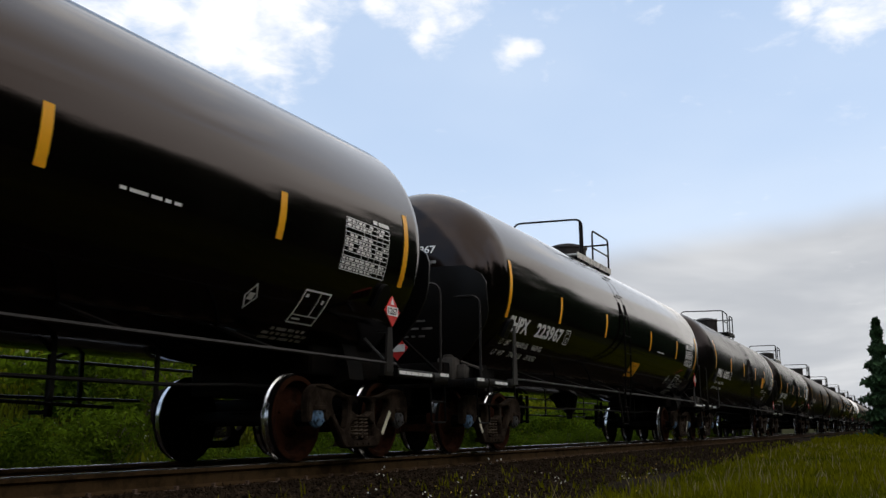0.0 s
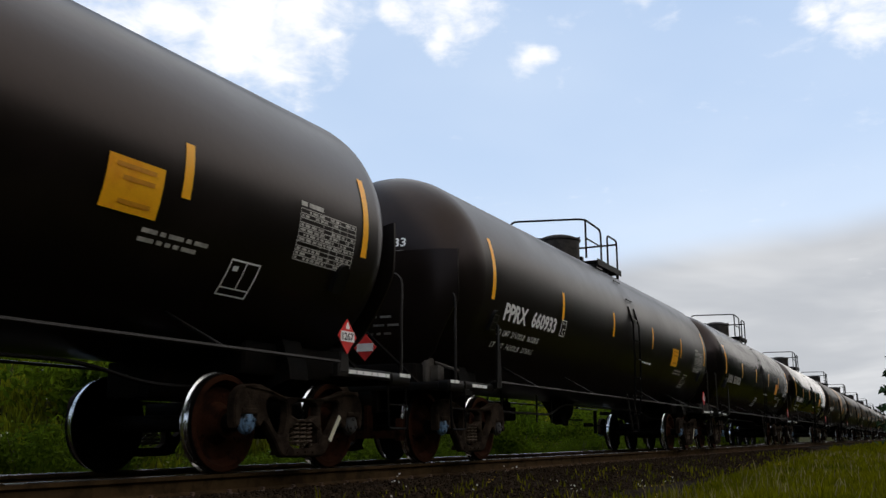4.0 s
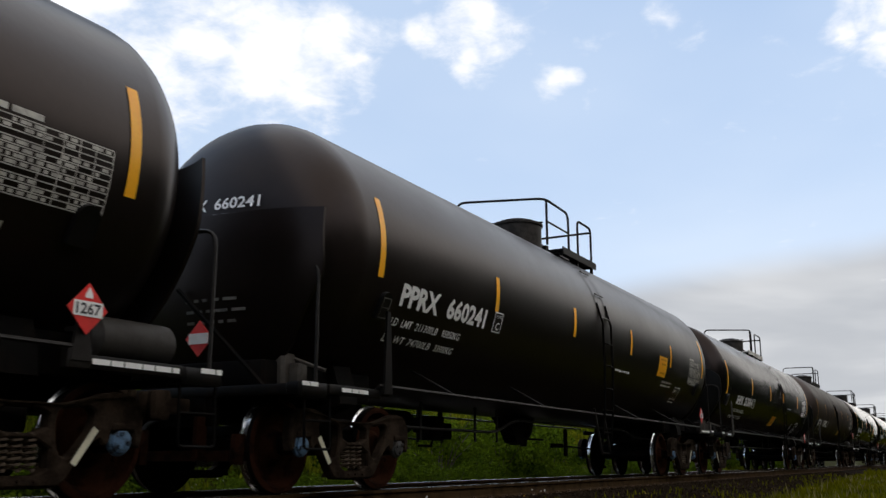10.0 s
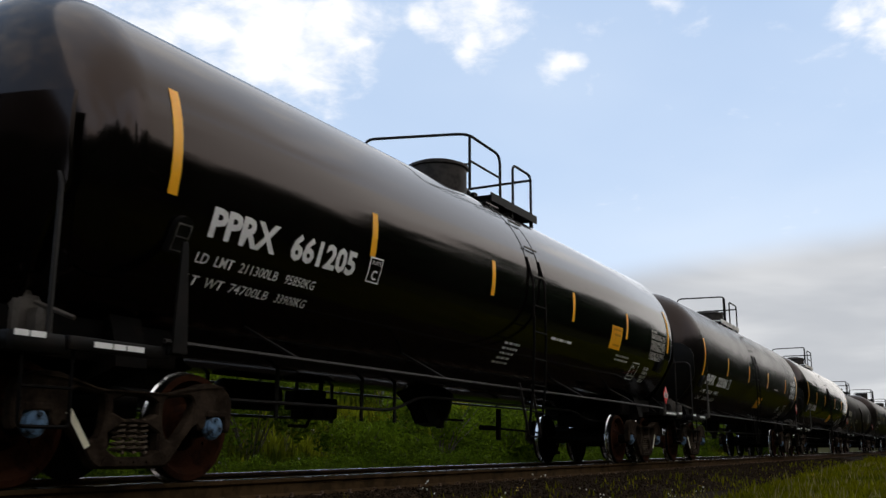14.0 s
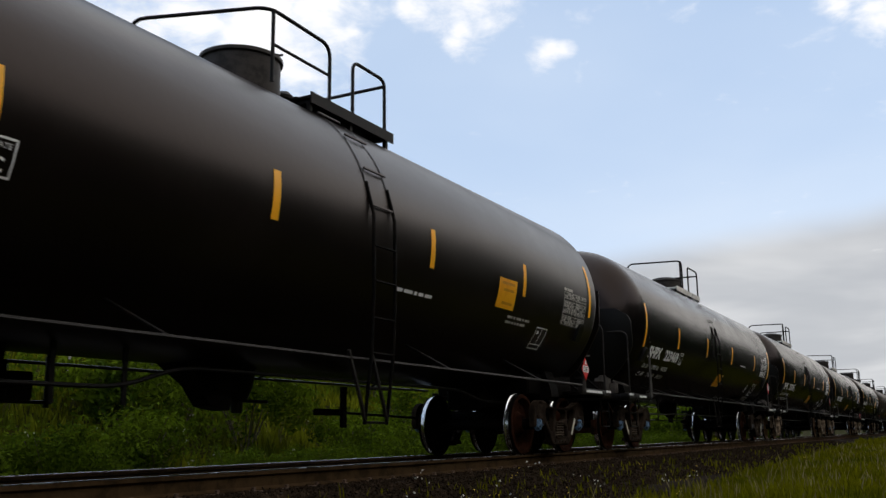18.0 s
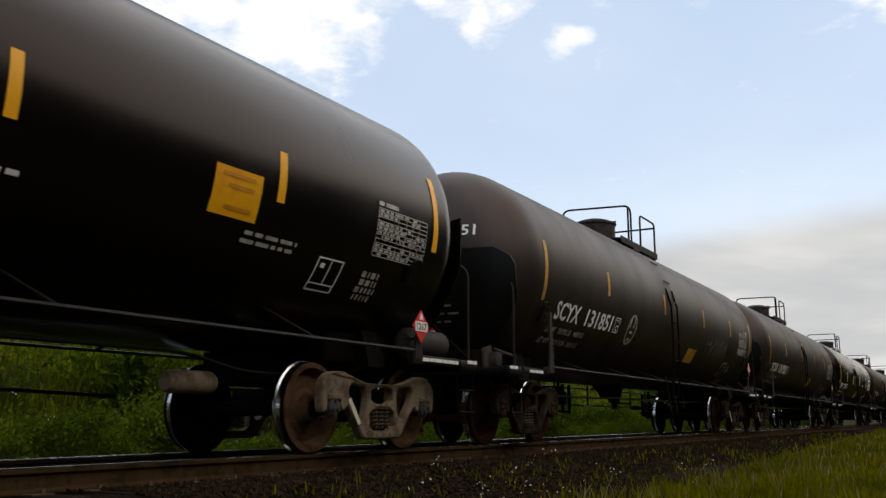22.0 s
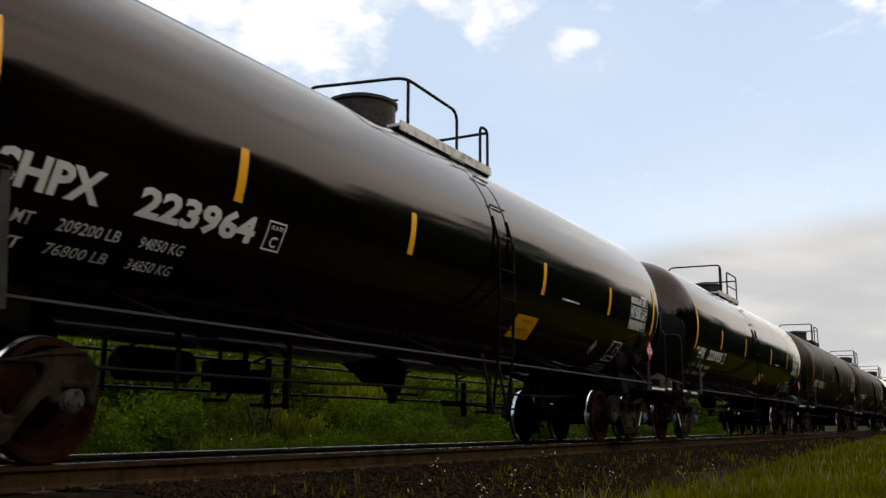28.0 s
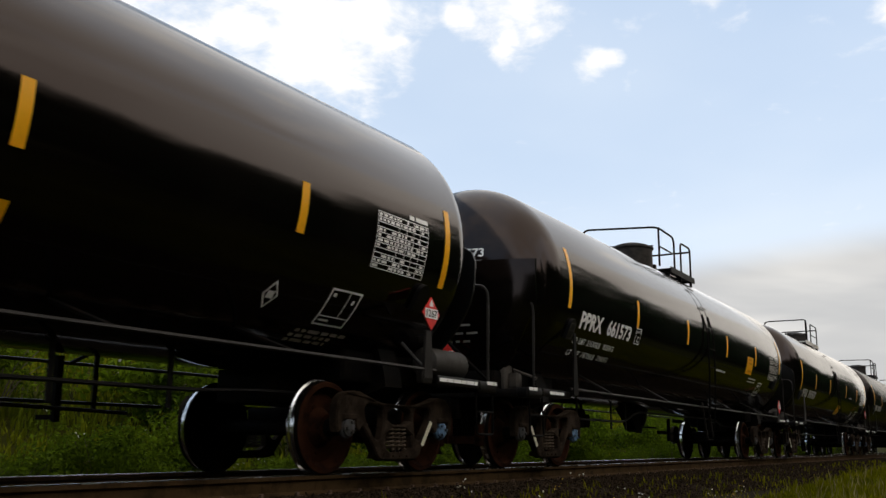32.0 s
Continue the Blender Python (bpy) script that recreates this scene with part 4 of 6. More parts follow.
def add_rails(car, k, finish, look_kind, pale_deck, late_ladder=0.0, manway_late=False, late_manhole=False):
    r, zc = k["r"], k["zc"]
    shift = (0, {"plain": 0.0, "low": -1.75, "flat_head": 0.85}.get(look_kind, -0.52 if manway_late else -0.40), 0)
    top = zc + r
    # side pipes with their brackets
    for s in (1, -1):
        part("side_rail", cached("side_rail", "pipe", lambda g: g.tube([(0, -6.85, 1.073), (0, 6.85, 1.073)], 0.019, 6)), car, (s * 1.45, 0, 0))
        long_leg = look_kind == "plain"
        ys = (-5.2, -2.4, 2.2, 5.0) if long_leg else (-5.3, -3.2, -1.0, 2.6, 4.5)
        for y in ys:
            def bracket(g):
                dy, dz = (0.20, 0.30) if long_leg else (0.10, 0.22)
                z1 = 1.073 + dz
                x1 = math.sqrt(max(0.0, r * r - (z1 - zc) ** 2)) * 0.995
                g.tube([(1.45, 0, 1.073), (x1, -dy, z1)], 0.017 if long_leg else 0.021, 5)
            # far-side brackets get the shade-black copy, to keep them from looking lit
            part("rail_bracket", cached("rail_bracket:%s%s%s" % (long_leg, r, s), "sill" if s < 0 else "fitting", bracket), car, pose(0, y, 0, 0, 0, 0) if s > 0 else pose(0, y, 0, 0, 0, 180))
    # manway with its lid
    mw = part("manway", cached("manway", "manway", lambda g: g.lathe([(-0.30, 0.44), (0.26, 0.44), (0.27, 0.47), (0.31, 0.47), (0.32, 0.44), (0.33, 0.40), (0.34, 0.001)], "z", 28)), car, (0, shift[1] + (-0.25 if look_kind == "older" and not late_manhole else -0.30 if look_kind == "flat_head" else 0.80 if manway_late else -0.35 if pale_deck else 0.0), top - (0.14 if look_kind == "low" else -0.07 if pale_deck else -0.13)))
    part("manway_lid", cached("manway_lid", "fitting", lambda g: g.lathe([(0.33, 0.36), (0.36, 0.35), (0.40, 0.22), (0.41, 0.001)], "z", 20)), mw)
    for a in (0.5, 1.35, 1.9, 3.4):
        part("eye_bolt", cached("eye_bolt", "fitting", lambda g: (g.box((0, 0, 0.33), (0.05, 0.09, 0.09)), g.tube([(-0.02, 0, 0.36), (0.07, 0, 0.38)], 0.016, 5))), mw, pose(0.40 * math.cos(a), 0.40 * math.sin(a), 0, 0, 0, math.degrees(a)))
    part("relief_valve", cached("relief_valve", "fitting", lambda g: (g.lathe([(-0.1, 0.09), (0.12, 0.09), (0.13, 0.12), (0.17, 0.12), (0.22, 0.07), (0.23, 0.001)], "z", 12), g.box((0.12, 0.1, 0.1), (0.1, 0.12, 0.12)))), car, (0.12, shift[1] + 0.62, top + 0.02))
    # walkway beside the manway, its supports and rails
    deck_mat = "galv" if pale_deck and look_kind != "older" else "fitting"
    x0 = 0.54 if pale_deck else 0.66
    dz = top + 0.0 if pale_deck else top - 0.02
    ya, yb = (0.30, 2.05) if not pale_deck else (-0.42, 2.16)
    deck = part("walkway", cached("walkway:%s%s" % (r, ya), deck_mat, lambda g: (
        g.box((x0 - 0.08, (ya + yb) / 2, dz), (0.34, yb - ya, 0.04), bevel=0.008), g.box((x0 + 0.095, (ya + yb) / 2, dz - 0.01), (0.018, yb - ya, 0.13)),
        g.box((0.0, 1.28, dz + 0.08), (1.0, 0.28, 0.04), bevel=0.008))), car, shift,
        "pale galvanised walkway" if deck_mat == "galv" else "black grated walkway")
    for y in ((0.35, 1.15, 1.95) if not pale_deck else (-0.30, 0.50, 1.30, 2.08)):
        part("walkway_leg", cached("walkway_leg:%s%s" % (r, x0), "fitting", lambda g: (g.box((x0 + 0.04, 0, top - 0.14), (0.05, 0.05, 0.26)), g.box((x0 - 0.21, 0, top - 0.06), (0.55, 0.05, 0.04)))), deck, (0, y, 0))
    pr, xr = 0.022, x0 + 0.06
    if manway_late and look_kind == "long_gap":
        zt = top + 0.80

        def crossover(g):
            g.tube(bow([(-0.74, -0.62, top - 0.1), (-0.74, -0.62, zt - 0.04), (xr, -0.16, zt + 0.02), (xr, 0.10, zt - 0.02), (xr, 0.10, top - 0.06)], 0.17), pr, 7)
            g.tube([(xr, -0.04, top - 0.10), (xr, -0.04, zt)], pr * 1.3, 7)

        def loop(g):
            g.tube(bow([(xr, 0.85, top - 0.10), (xr, 0.85, zt - 0.04), (xr, 2.12, zt - 0.04), (xr, 2.12, top - 0.10)], 0.12), pr, 7)
            g.tube(bow([(xr, 2.12, zt - 0.14), (-0.70, 2.12, zt - 0.14), (-0.70, 2.12, top - 0.1)], 0.12), pr, 7)
            g.tube([(xr, 0.85, top + 0.36), (xr, 2.12, top + 0.36)], pr * 0.8, 6)
    elif manway_late:
        zt = top + (0.60 if look_kind == "low" else 0.78)
        ye = -0.75 if look_kind == "flat_head" else -0.15

        def crossover(g):
            g.tube(bow([(-0.74, ye, top - 0.1), (-0.74, ye, zt), (xr, 0.16, zt + 0.02), (xr, 0.40, zt - 0.02), (xr, 0.40, top - 0.06)], 0.17), pr, 7)
            g.tube([(xr, 0.22, top - 0.10), (xr, 0.22, zt)], pr, 7)

        def loop(g):
            g.tube(bow([(xr, 1.05, top - 0.10), (xr, 1.05, zt - 0.02), (xr, 2.12, zt - 0.02), (xr, 2.12, top - 0.10)], 0.12), pr, 7)
            g.tube(bow([(xr, 2.12, zt - 0.12), (-0.70, 2.12, zt - 0.12), (-0.70, 2.12, top - 0.1)], 0.12), pr, 7)
    elif pale_deck:
        zt = top + 0.66

        def crossover(g):
            g.tube(bow([(-0.74, -0.60, top - 0.1), (-0.74, -0.60, zt), (xr, -0.26, zt + 0.02), (xr, 1.15, zt - 0.02), (xr, 1.15, top - 0.06)], 0.17), pr, 7)
            g.tube([(xr, -0.18, top - 0.10), (xr, -0.18, zt)], pr, 7)

        def loop(g):
            g.tube(bow([(xr, 1.88, top - 0.10), (xr, 1.88, zt - 0.02), (xr, 2.12, zt - 0.02), (xr, 2.12, top - 0.10)], 0.10), pr, 7)
            g.tube(bow([(xr, 2.12, zt - 0.06), (-0.70, 2.12, zt - 0.06), (-0.70, 2.12, top - 0.1)], 0.12), pr, 7)
    else:
        zt = top + 0.73

        def crossover(g):
            g.tube(bow([(-0.74, -0.95, top - 0.1), (-0.74, -0.95, zt), (xr, -0.42, zt + 0.02), (xr, 0.70, zt), (xr, 0.70, top - 0.06)], 0.17), pr, 7)
            g.tube([(xr, -0.34, top - 0.06), (xr, -0.34, zt)], pr, 7)
            g.tube([(xr, -0.34, top + 0.36), (xr, 0.70, top + 0.36)], pr * 0.8, 6)

        def loop(g):
            g.tube(bow([(xr, 1.18, top - 0.06), (xr, 1.18, zt - 0.02), (xr, 1.90, zt - 0.02), (xr, 1.90, top - 0.06)], 0.12), pr, 7)
            g.tube(bow([(xr, 1.90, zt - 0.10), (-0.70, 1.90, zt - 0.10), (-0.70, 1.90, top - 0.1)], 0.12), pr, 7)
    part("crossover_rail", cached("crossover_rail:%s%s%s%s" % (r, x0, manway_late, look_kind == "long_gap"), "fitting", crossover), car, shift)
    part("ladder_loop", cached("ladder_loop:%s%s%s%s" % (r, x0, manway_late, look_kind == "long_gap"), "fitting", loop), car, shift)
    # ladder up the side
    ly, lw = {"plain": 0.2, "short_post": -0.75, "long_gap": -0.6, "older": -0.5, "low": -0.75, "late_gap": 0.0, "flat_head": 1.30}.get(look_kind, -0.3) + late_ladder, 0.21

    def band(y):
        return lambda g: [patch(g, k, y - 0.024, y + 0.024, 0.27 * r, 1.29 * r, q) for q in (0.012,)]

    def rail_pts(y):
        a = math.radians(16)
        return [((r + 0.004) * math.cos(a), y, zc + (r + 0.004) * math.sin(a)), (r + 0.045, y, zc + 0.05), (r + 0.05, y, 1.8), (r + 0.02, y, 1.1), (r - 0.06, y, 0.42)]
    ladder = new("ladder")
    ladder.parent, ladder.empty_display_size = car, 0.2
    for s in (-1, 1):
        part("stile_band", cached("stile_band:%s%s%s" % (r, s, ly), finish, band(ly + s * lw)), ladder)
        part("stile", cached("stile:%s%s%s" % (r, s, ly), "sill", lambda g: g.tube(rail_pts(ly + s * lw), 0.020, 6)), ladder)
    rungs = [(math.radians(d)) for d in (58, 40, 22, 6)]
    spots = [((r + 0.028) * math.cos(a), zc + (r + 0.028) * math.sin(a)) for a in rungs] + [(r + 0.06, 2.25), (r + 0.06, 1.88), (r + 0.04, 1.50), (r + 0.02, 1.14), (r - 0.02, 0.78), (r - 0.06, 0.44)]
    for x, z in spots:
        part("rung", cached("rung", finish if z > 2.6 else "sill", lambda g: g.tube([(0, -lw, 0), (0, lw, 0)], 0.014, 5)), ladder, (x, ly, z))
    for s in (-1, 1):
        part("ladder_leg", cached("ladder_leg", "pipe", lambda g: g.tube([(0.0, -0.30, 1.15), (0.0, 0.0, 0.47)], 0.022, 4)), ladder, (1.455, ly + s * 0.21, 0))


def table_build(seed, k, u0, v0, w, h, early=False):
    """Stencilled table: ruled lines and bars of unreadable print."""
    def build(g):
        rng = random.Random(seed)
        rows = 11
        for i in range(rows + 1):
            v = v0 - h * i / rows
            patch(g, k, u0, u0 + w, v - 0.0045, v + 0.0045, 0.008)
        for u in (0, 0.40, 0.56, 0.70, 0.84, 1.0):
            patch(g, k, u0 + w * u - 0.0045, u0 + w * u + 0.0045, v0 - h, v0, 0.008)
        for i in range(rows):
            u = 0.02
            while u < 0.95:
                q = rng.uniform(0.03, 0.10)
                if rng.random() < (0.85 if u < 0.4 else 0.6) and i not in (2, 7):
                    vm = v0 - h * (i + 0.5) / rows
                    patch(g, k, u0 + w * u, u0 + w * min(0.97, u + q), vm - h / rows * 0.27, vm + h / rows * 0.27, 0.008)
                u += q + 0.025
        du = -0.60 if early else 0.0
        patch(g, k, u0 + w * (0.60 + du), u0 + w * (0.70 + du), v0 + 0.025, v0 + 0.07, 0.008)
        patch(g, k, u0 + w * (0.73 + du), u0 + w * (0.98 + du), v0 + 0.025, v0 + 0.07, 0.008)
    return build


def bars_build(seed, k, u0, v0, w, rows, h, gap):
    def build(g):
        rng = random.Random(seed)
        for i in range(rows):
            u, end = rng.uniform(0, 0.1) * w, w * rng.uniform(0.75, 1.0)
            while u < end:
                q = rng.choice((0.07, 0.12, 0.2)) * min(1.0, w)
                patch(g, k, u0 + u, u0 + min(end, u + q), v0 - i * gap - h, v0 - i * gap, 0.008)
                u += q + 0.035
    return build


def box_build(k, u0, v0, w, h, lines, t=0.022):
    def build(g):
        for a, b, c, d in ((0, w, -t, 0), (0, w, -h, -h + t), (0, t, -h, 0), (w - t, w, -h, 0)) + tuple(lines):
            patch(g, k, u0 + a, u0 + b, v0 + c, v0 + d, 0.008)
    return build


def stuff(ob):
    ob["kind"] = "stuff"
    return ob


# load limit and light weight that can be read on single cars
LOADS = {"661467": ("211800", "96100", "74200", "33650"), "660973": ("211100", "95750", "74900", "34000"), "212014": ("206400", "93600", "79600", "36100"),
         "212011": ("206400", "93600", "79600", "36100"), "131926": ("209400", "94950", "76600", "34750"), "223469": ("209000", "94750", "77000", "34950"),
         "223967": ("208600", "94600", "77400", "35100"), "223964": ("209200", "94850", "76800", "34850"), "660933": ("211700", "96050", "74300", "33700"),
         "223574": ("209600", "95050", "76400", "34650")}


def add_markings(car, k, kind, mark, number, seed, ink, sign_shift=0.0):
    r, zc, st = k["r"], k["zc"], k["stripes"]
    rng = random.Random(seed)
    yel = "yellow_dirty" if mark == "SCYX" else "yellow"
    for i, s in enumerate(st):
        v = k["end"] if i in (0, len(st) - 1) else k["mid"]
        part("reflective_stripe", cached("reflective_stripe:%s%s" % (kind, v), yel, lambda g: patch(g, k, -0.052, 0.052, *v, 0.006)), car, (0, s, 0), "yellow reflective stripe")
    plain = kind == "plain"
    shell = lambda u0, v0, lift=0.012: (lambda u, v: on_shell(r, zc, u0 + u, v0 + v, lift))
    u0 = st[0] + (0.48 if plain else 0.48)
    vt = -0.44 if plain else -0.62
    if kind == "older":
        vt = -0.60
    if kind == "flat_head":
        vt = -0.53
    if kind == "low":
        vt = -0.17
    if mark:
        w1, w2, gap = {"plain": (0.86, 1.04, 0.20), "long_gap": (0.86, 1.30, 0.33), "flat_head": (0.88, 1.10, 0.18), "low": (0.66, 0.58, 0.14)}.get(kind, (0.97, 1.22, {"131802": 0.55, "131926": 0.16}.get(number, 0.30)) if kind == "older" else (0.90, 1.08, 0.30))
        th, tb = (0.29, 0.024) if kind in ("older", "low") else (0.255, 0.036 if plain else 0.040)
        if kind == "long_gap":
            u0 -= 0.32
        if kind == "flat_head":
            u0 += 0.90
        if kind == "older":
            u0 += 0.10
        if kind == "low":
            u0 -= 1.10
            part("repaint_note", lettering("repaint_note", "TLTX 12-2000", 0.78, 0.12, shell(-5.70, -0.65), "cream", 0.012), car)["kind"] = "stuff"
            part("repaint_patch", cached("repaint_patch", "shield", lambda g: patch(g, k, -4.72, -3.72, -0.36, 0.04, 0.007)), car, None, "black repainted patch")
            stuff(part("stencil", cached("stencil:low", "cream", bars_build(31, k, -3.10, -0.43, 1.1, 2, 0.06, 0.12)), car))
        letters("reporting_mark", "letter", lettering("reporting_mark", mark, w1, th, shell(u0, vt), ink, tb), car, "painted reporting mark letters")
        letters("car_number", "digit", lettering("car_number", number, w2, th, shell(u0 + w1 + gap, vt), ink, tb), car, "painted car number")
        ub = u0 + w1 + gap + w2 + (0.24 if plain else 0.14)
        if kind != "low":
            part("plate_mark", cached("plate_mark:%s%.2f" % (kind, ub), ink, box_build(k, ub, vt + 0.135, 0.24, 0.27, (), 0.016)), car, None, "outlined plate mark")
            part("plate_letter", lettering("plate_letter", "C", 0.095, 0.105, shell(ub + 0.072, vt - 0.05), ink), car)
            part("plate_word", lettering("plate_word", "PLATE", 0.16, 0.038, shell(ub + 0.04, vt + 0.078), ink, 0.006), car)
        v1 = vt - 0.31
        hh = 0.092 if plain else 0.10
        lb, kg, lw, lk = LOADS.get(number, ("211300", "95850", "74700", "33900") if plain else ("209200", "94890", "76800", "34850"))
        sp = "" if plain else " "
        cols = {"low": ((-0.06, 0.38), (0.52, 0.50), (1.18, 0.42)), "plain": ((-0.03, 0.45), (0.50, 0.52), (1.13, 0.45)), "flat_head": ((-0.05, 0.42), (0.41, 0.54), (1.04, 0.44)),
                "older": ((-0.07, 0.37), (0.42, 0.50), (1.04, 0.42))}.get(kind, ((-0.01, 0.43), (0.62, 0.55), (1.36, 0.45)))
        for j, row in enumerate((("LD  LMT", lb + sp + "LB", kg + sp + "KG"), ("LT  WT", lw + sp + "LB", lk + sp + "KG"))):
            vv = v1 - j * 0.20
            for text, (du, w) in zip(row, cols):
                part("load_line", lettering("load_line", text, w, hh, shell(u0 + du, vv), "dim" if kind == "older" else ink, 0.010), car)["kind"] = "stuff"
        hw = 1.15 if kind in ("flat_head", "short_post", "long_gap", "late_gap") else 1.22 if plain else 1.5
        hm, hn = hw * 0.34, hw * 0.44
        head = lambda x0, z0: (lambda u, v: on_head(k, x0 + u, z0 + v, 0.012))
        part("head_mark", lettering("head_mark", mark, hm, 0.105 * hw, head(0.53 * hw - hn - 0.10 - hm, zc + (0.38 if plain else 0.44)), ink, 0.02), car, (0, k["aft"], 0), "painted mark on the tank head")
        part("head_number", lettering("head_number", number, hn, 0.105 * hw, head(0.53 * hw - hn, zc + (0.38 if plain else 0.44)), ink, 0.02), car, (0, k["aft"], 0), "painted number on the tank head")
    else:
        def mark_bars(g):
            for i in range(11):
                if i != 4:
                    patch(g, k, u0 + i * 0.20, u0 + i * 0.20 + 0.115, vt - 0.12, vt + 0.12, 0.008)
        stuff(part("reporting_mark", cached("mark_bars:%s" % kind, "dim", mark_bars), car))

    share = 0.45

    def head_bars(g):
        q = random.Random(4)
        for z0, n, h in ((zc + 0.27, 2, 0.05), (zc - 0.62, 3, 0.03)):
            for i in range(n):
                x = 0.10 if z0 > zc else -0.15
                while x < 0.5:
                    w = q.choice((0.06, 0.10, 0.16))
                    z = z0 - i * 0.11
                    kk = dict(k, r=k["r"] * 1.02, depth=k["depth"] * 1.03)
                    fl = -(k["half"] + k["depth"] + 0.09)
                    pts = [(a, min(on_head(kk, a, b, 0.056)[1], (1 - share) * on_head(kk, a, b, 0.056)[1] + share * fl), b) if z0 < zc else on_head(k, a, b, 0.012) for a, b in ((x, z - h), (x + w, z - h), (x + w, z), (x, z))]
                    g.add(pts, [(0, 1, 2, 3)])
                    x += w + 0.05
    stuff(part("head_stencil", cached("head_stencil:%s" % kind, "white_paint", head_bars, False), car, (0, k["aft"], 0)))
    # rear quarter
    e = st[-1]
    tm = "dim" if kind in ("older", "low") else "white"
    sd = seed % 3
    if plain:
        stuff(part("data_table", cached("data_table:p%d" % sd, "dim", table_build(sd, k, e - 1.18, -0.04, 0.98, 0.50, True)), car, None, "faded white stencilled data table"))
        part("service_sign", cached("service_sign:p", "yellow", lambda g: patch(g, k, st[4] - 0.84, st[4] - 0.26, -0.55, -0.14, 0.007)), car, None, "yellow service sign with unreadable print")
        stuff(part("sign_print", cached("sign_print:p", "yellow_print", lambda g: [patch(g, k, st[4] - 0.76 + 0.08 * (i % 2), st[4] - 0.35, -0.22 - 0.09 * i, -0.185 - 0.09 * i, 0.010) for i in (0, 1, 3)]), car))
        part("test_box", cached("test_box:p", "white", box_build(k, e - 1.98, -0.68, 0.41, 0.36, ((0.21, 0.225, -0.27, -0.02), (0, 0.41, -0.285, -0.27), (0.06, 0.13, -0.11, -0.06)), 0.018)), car, None, "white outlined test box")
        stuff(part("stencil", cached("stencil:p1%d" % sd, "dim", bars_build(11 + sd, k, st[4] - 0.38, -0.62, 0.85, 2, 0.036, 0.075)), car))
        stuff(part("stencil", cached("stencil:p2%d" % sd, "white", bars_build(12 + sd, k, st[3] - 0.7, -0.62, 0.95, 1, 0.04, 0.09)), car))
        if number in ("660297", "660205", "660233", "661467", "660973", "661205"):
            stuff(part("stencil", cached("stencil:p3", "dim", bars_build(13, k, e - 1.22, -0.72, 0.36, 4, 0.066, 0.088)), car))
        if seed % 3 == 1:
            stuff(part("stencil", cached("stencil:p4", "white", bars_build(14, k, st[3] - 2.1, -0.85, 0.55, 5, 0.035, 0.08)), car))
    else:
        low = kind == "low"
        stuff(part("data_table", cached("data_table:s%d%s%.2f" % (sd, kind, e), tm, table_build(sd + 5, k, e - (1.36 if kind == "older" else 1.34), 0.03, 0.98 if kind == "older" else 0.93, 0.56)), car, None, "white stencilled data table"))
        if not low:
            uy = {"older": 1.2, "short_post": 0.43, "late_gap": 0.95, "flat_head": 0.25}.get(kind, 0.60) + sign_shift
            part("service_sign", cached("service_sign:s%s%s%s" % (kind, mark, sign_shift), yel, lambda g: patch(g, k, uy, uy + 0.70, *((-1.02, -0.68) if mark == "SCYX" else (-1.13, -0.76)), 0.007)), car, None, "yellow service sign with unreadable print")
            stuff(part("sign_print", cached("sign_print:s%s%s" % (kind, sign_shift), "yellow_print", lambda g: [patch(g, k, uy + 0.2, uy + 0.52, -0.86 - 0.14 * i, -0.82 - 0.14 * i, 0.010) for i in (0, 1)]), car))
        part("test_box", cached("test_box:s%s%.2f" % (kind, e), tm, box_build(k, e - (2.40 if kind == "older" else 1.74), -0.82, 0.48, 0.42, ((0.29, 0.305, -0.31, -0.02), (0, 0.48, -0.315, -0.30), (0.37, 0.41, -0.14, -0.09), (0.05, 0.10, -0.09, -0.05), (0.05, 0.20, -0.37, -0.345)))), car, None, "white outlined test box")

        def diamond(g):
            c0, vv = e - (1.62 if kind == "older" else 2.5), -1.02
            ring = [(0.0, 0.15), (0.10, 0.0), (0.0, -0.15), (-0.10, 0.0)]
            pts = [on_shell(r, zc, c0 + a * s, vv + b * s, 0.008) for s in (1.0, 0.78) for a, b in ring]
            g.add(pts, [(i, (i + 1) % 4, 4 + (i + 1) % 4, 4 + i) for i in range(4)])
            patch(g, k, c0 - 0.045, c0 + 0.045, vv - 0.04, vv + 0.04, 0.008)
        if not low:
            part("diamond_mark", cached("diamond_mark:%s%.2f" % (kind, e), tm, diamond), car, None, "white outlined diamond mark")
        stuff(part("stencil", cached("stencil:s1%s%d%.2f" % (kind, sd, e), "dim", bars_build(21 + sd, k, e - 1.95, -1.32, 0.86, 3, 0.042, 0.07)), car))
        if kind != "older" and number != "223824":
            stuff(part("stencil", cached("stencil:s2%s%.2f" % (kind, e), "white", bars_build(22, k, e - 4.60, -0.37, 1.0, 1, 0.028, 0.08)), car))
        if seed % 2:
            stuff(part("stencil", cached("stencil:s3%s%.2f" % (kind, e), "dim", bars_build(23, k, e - 1.15, -0.95, 0.45, 3, 0.06, 0.10)), car))


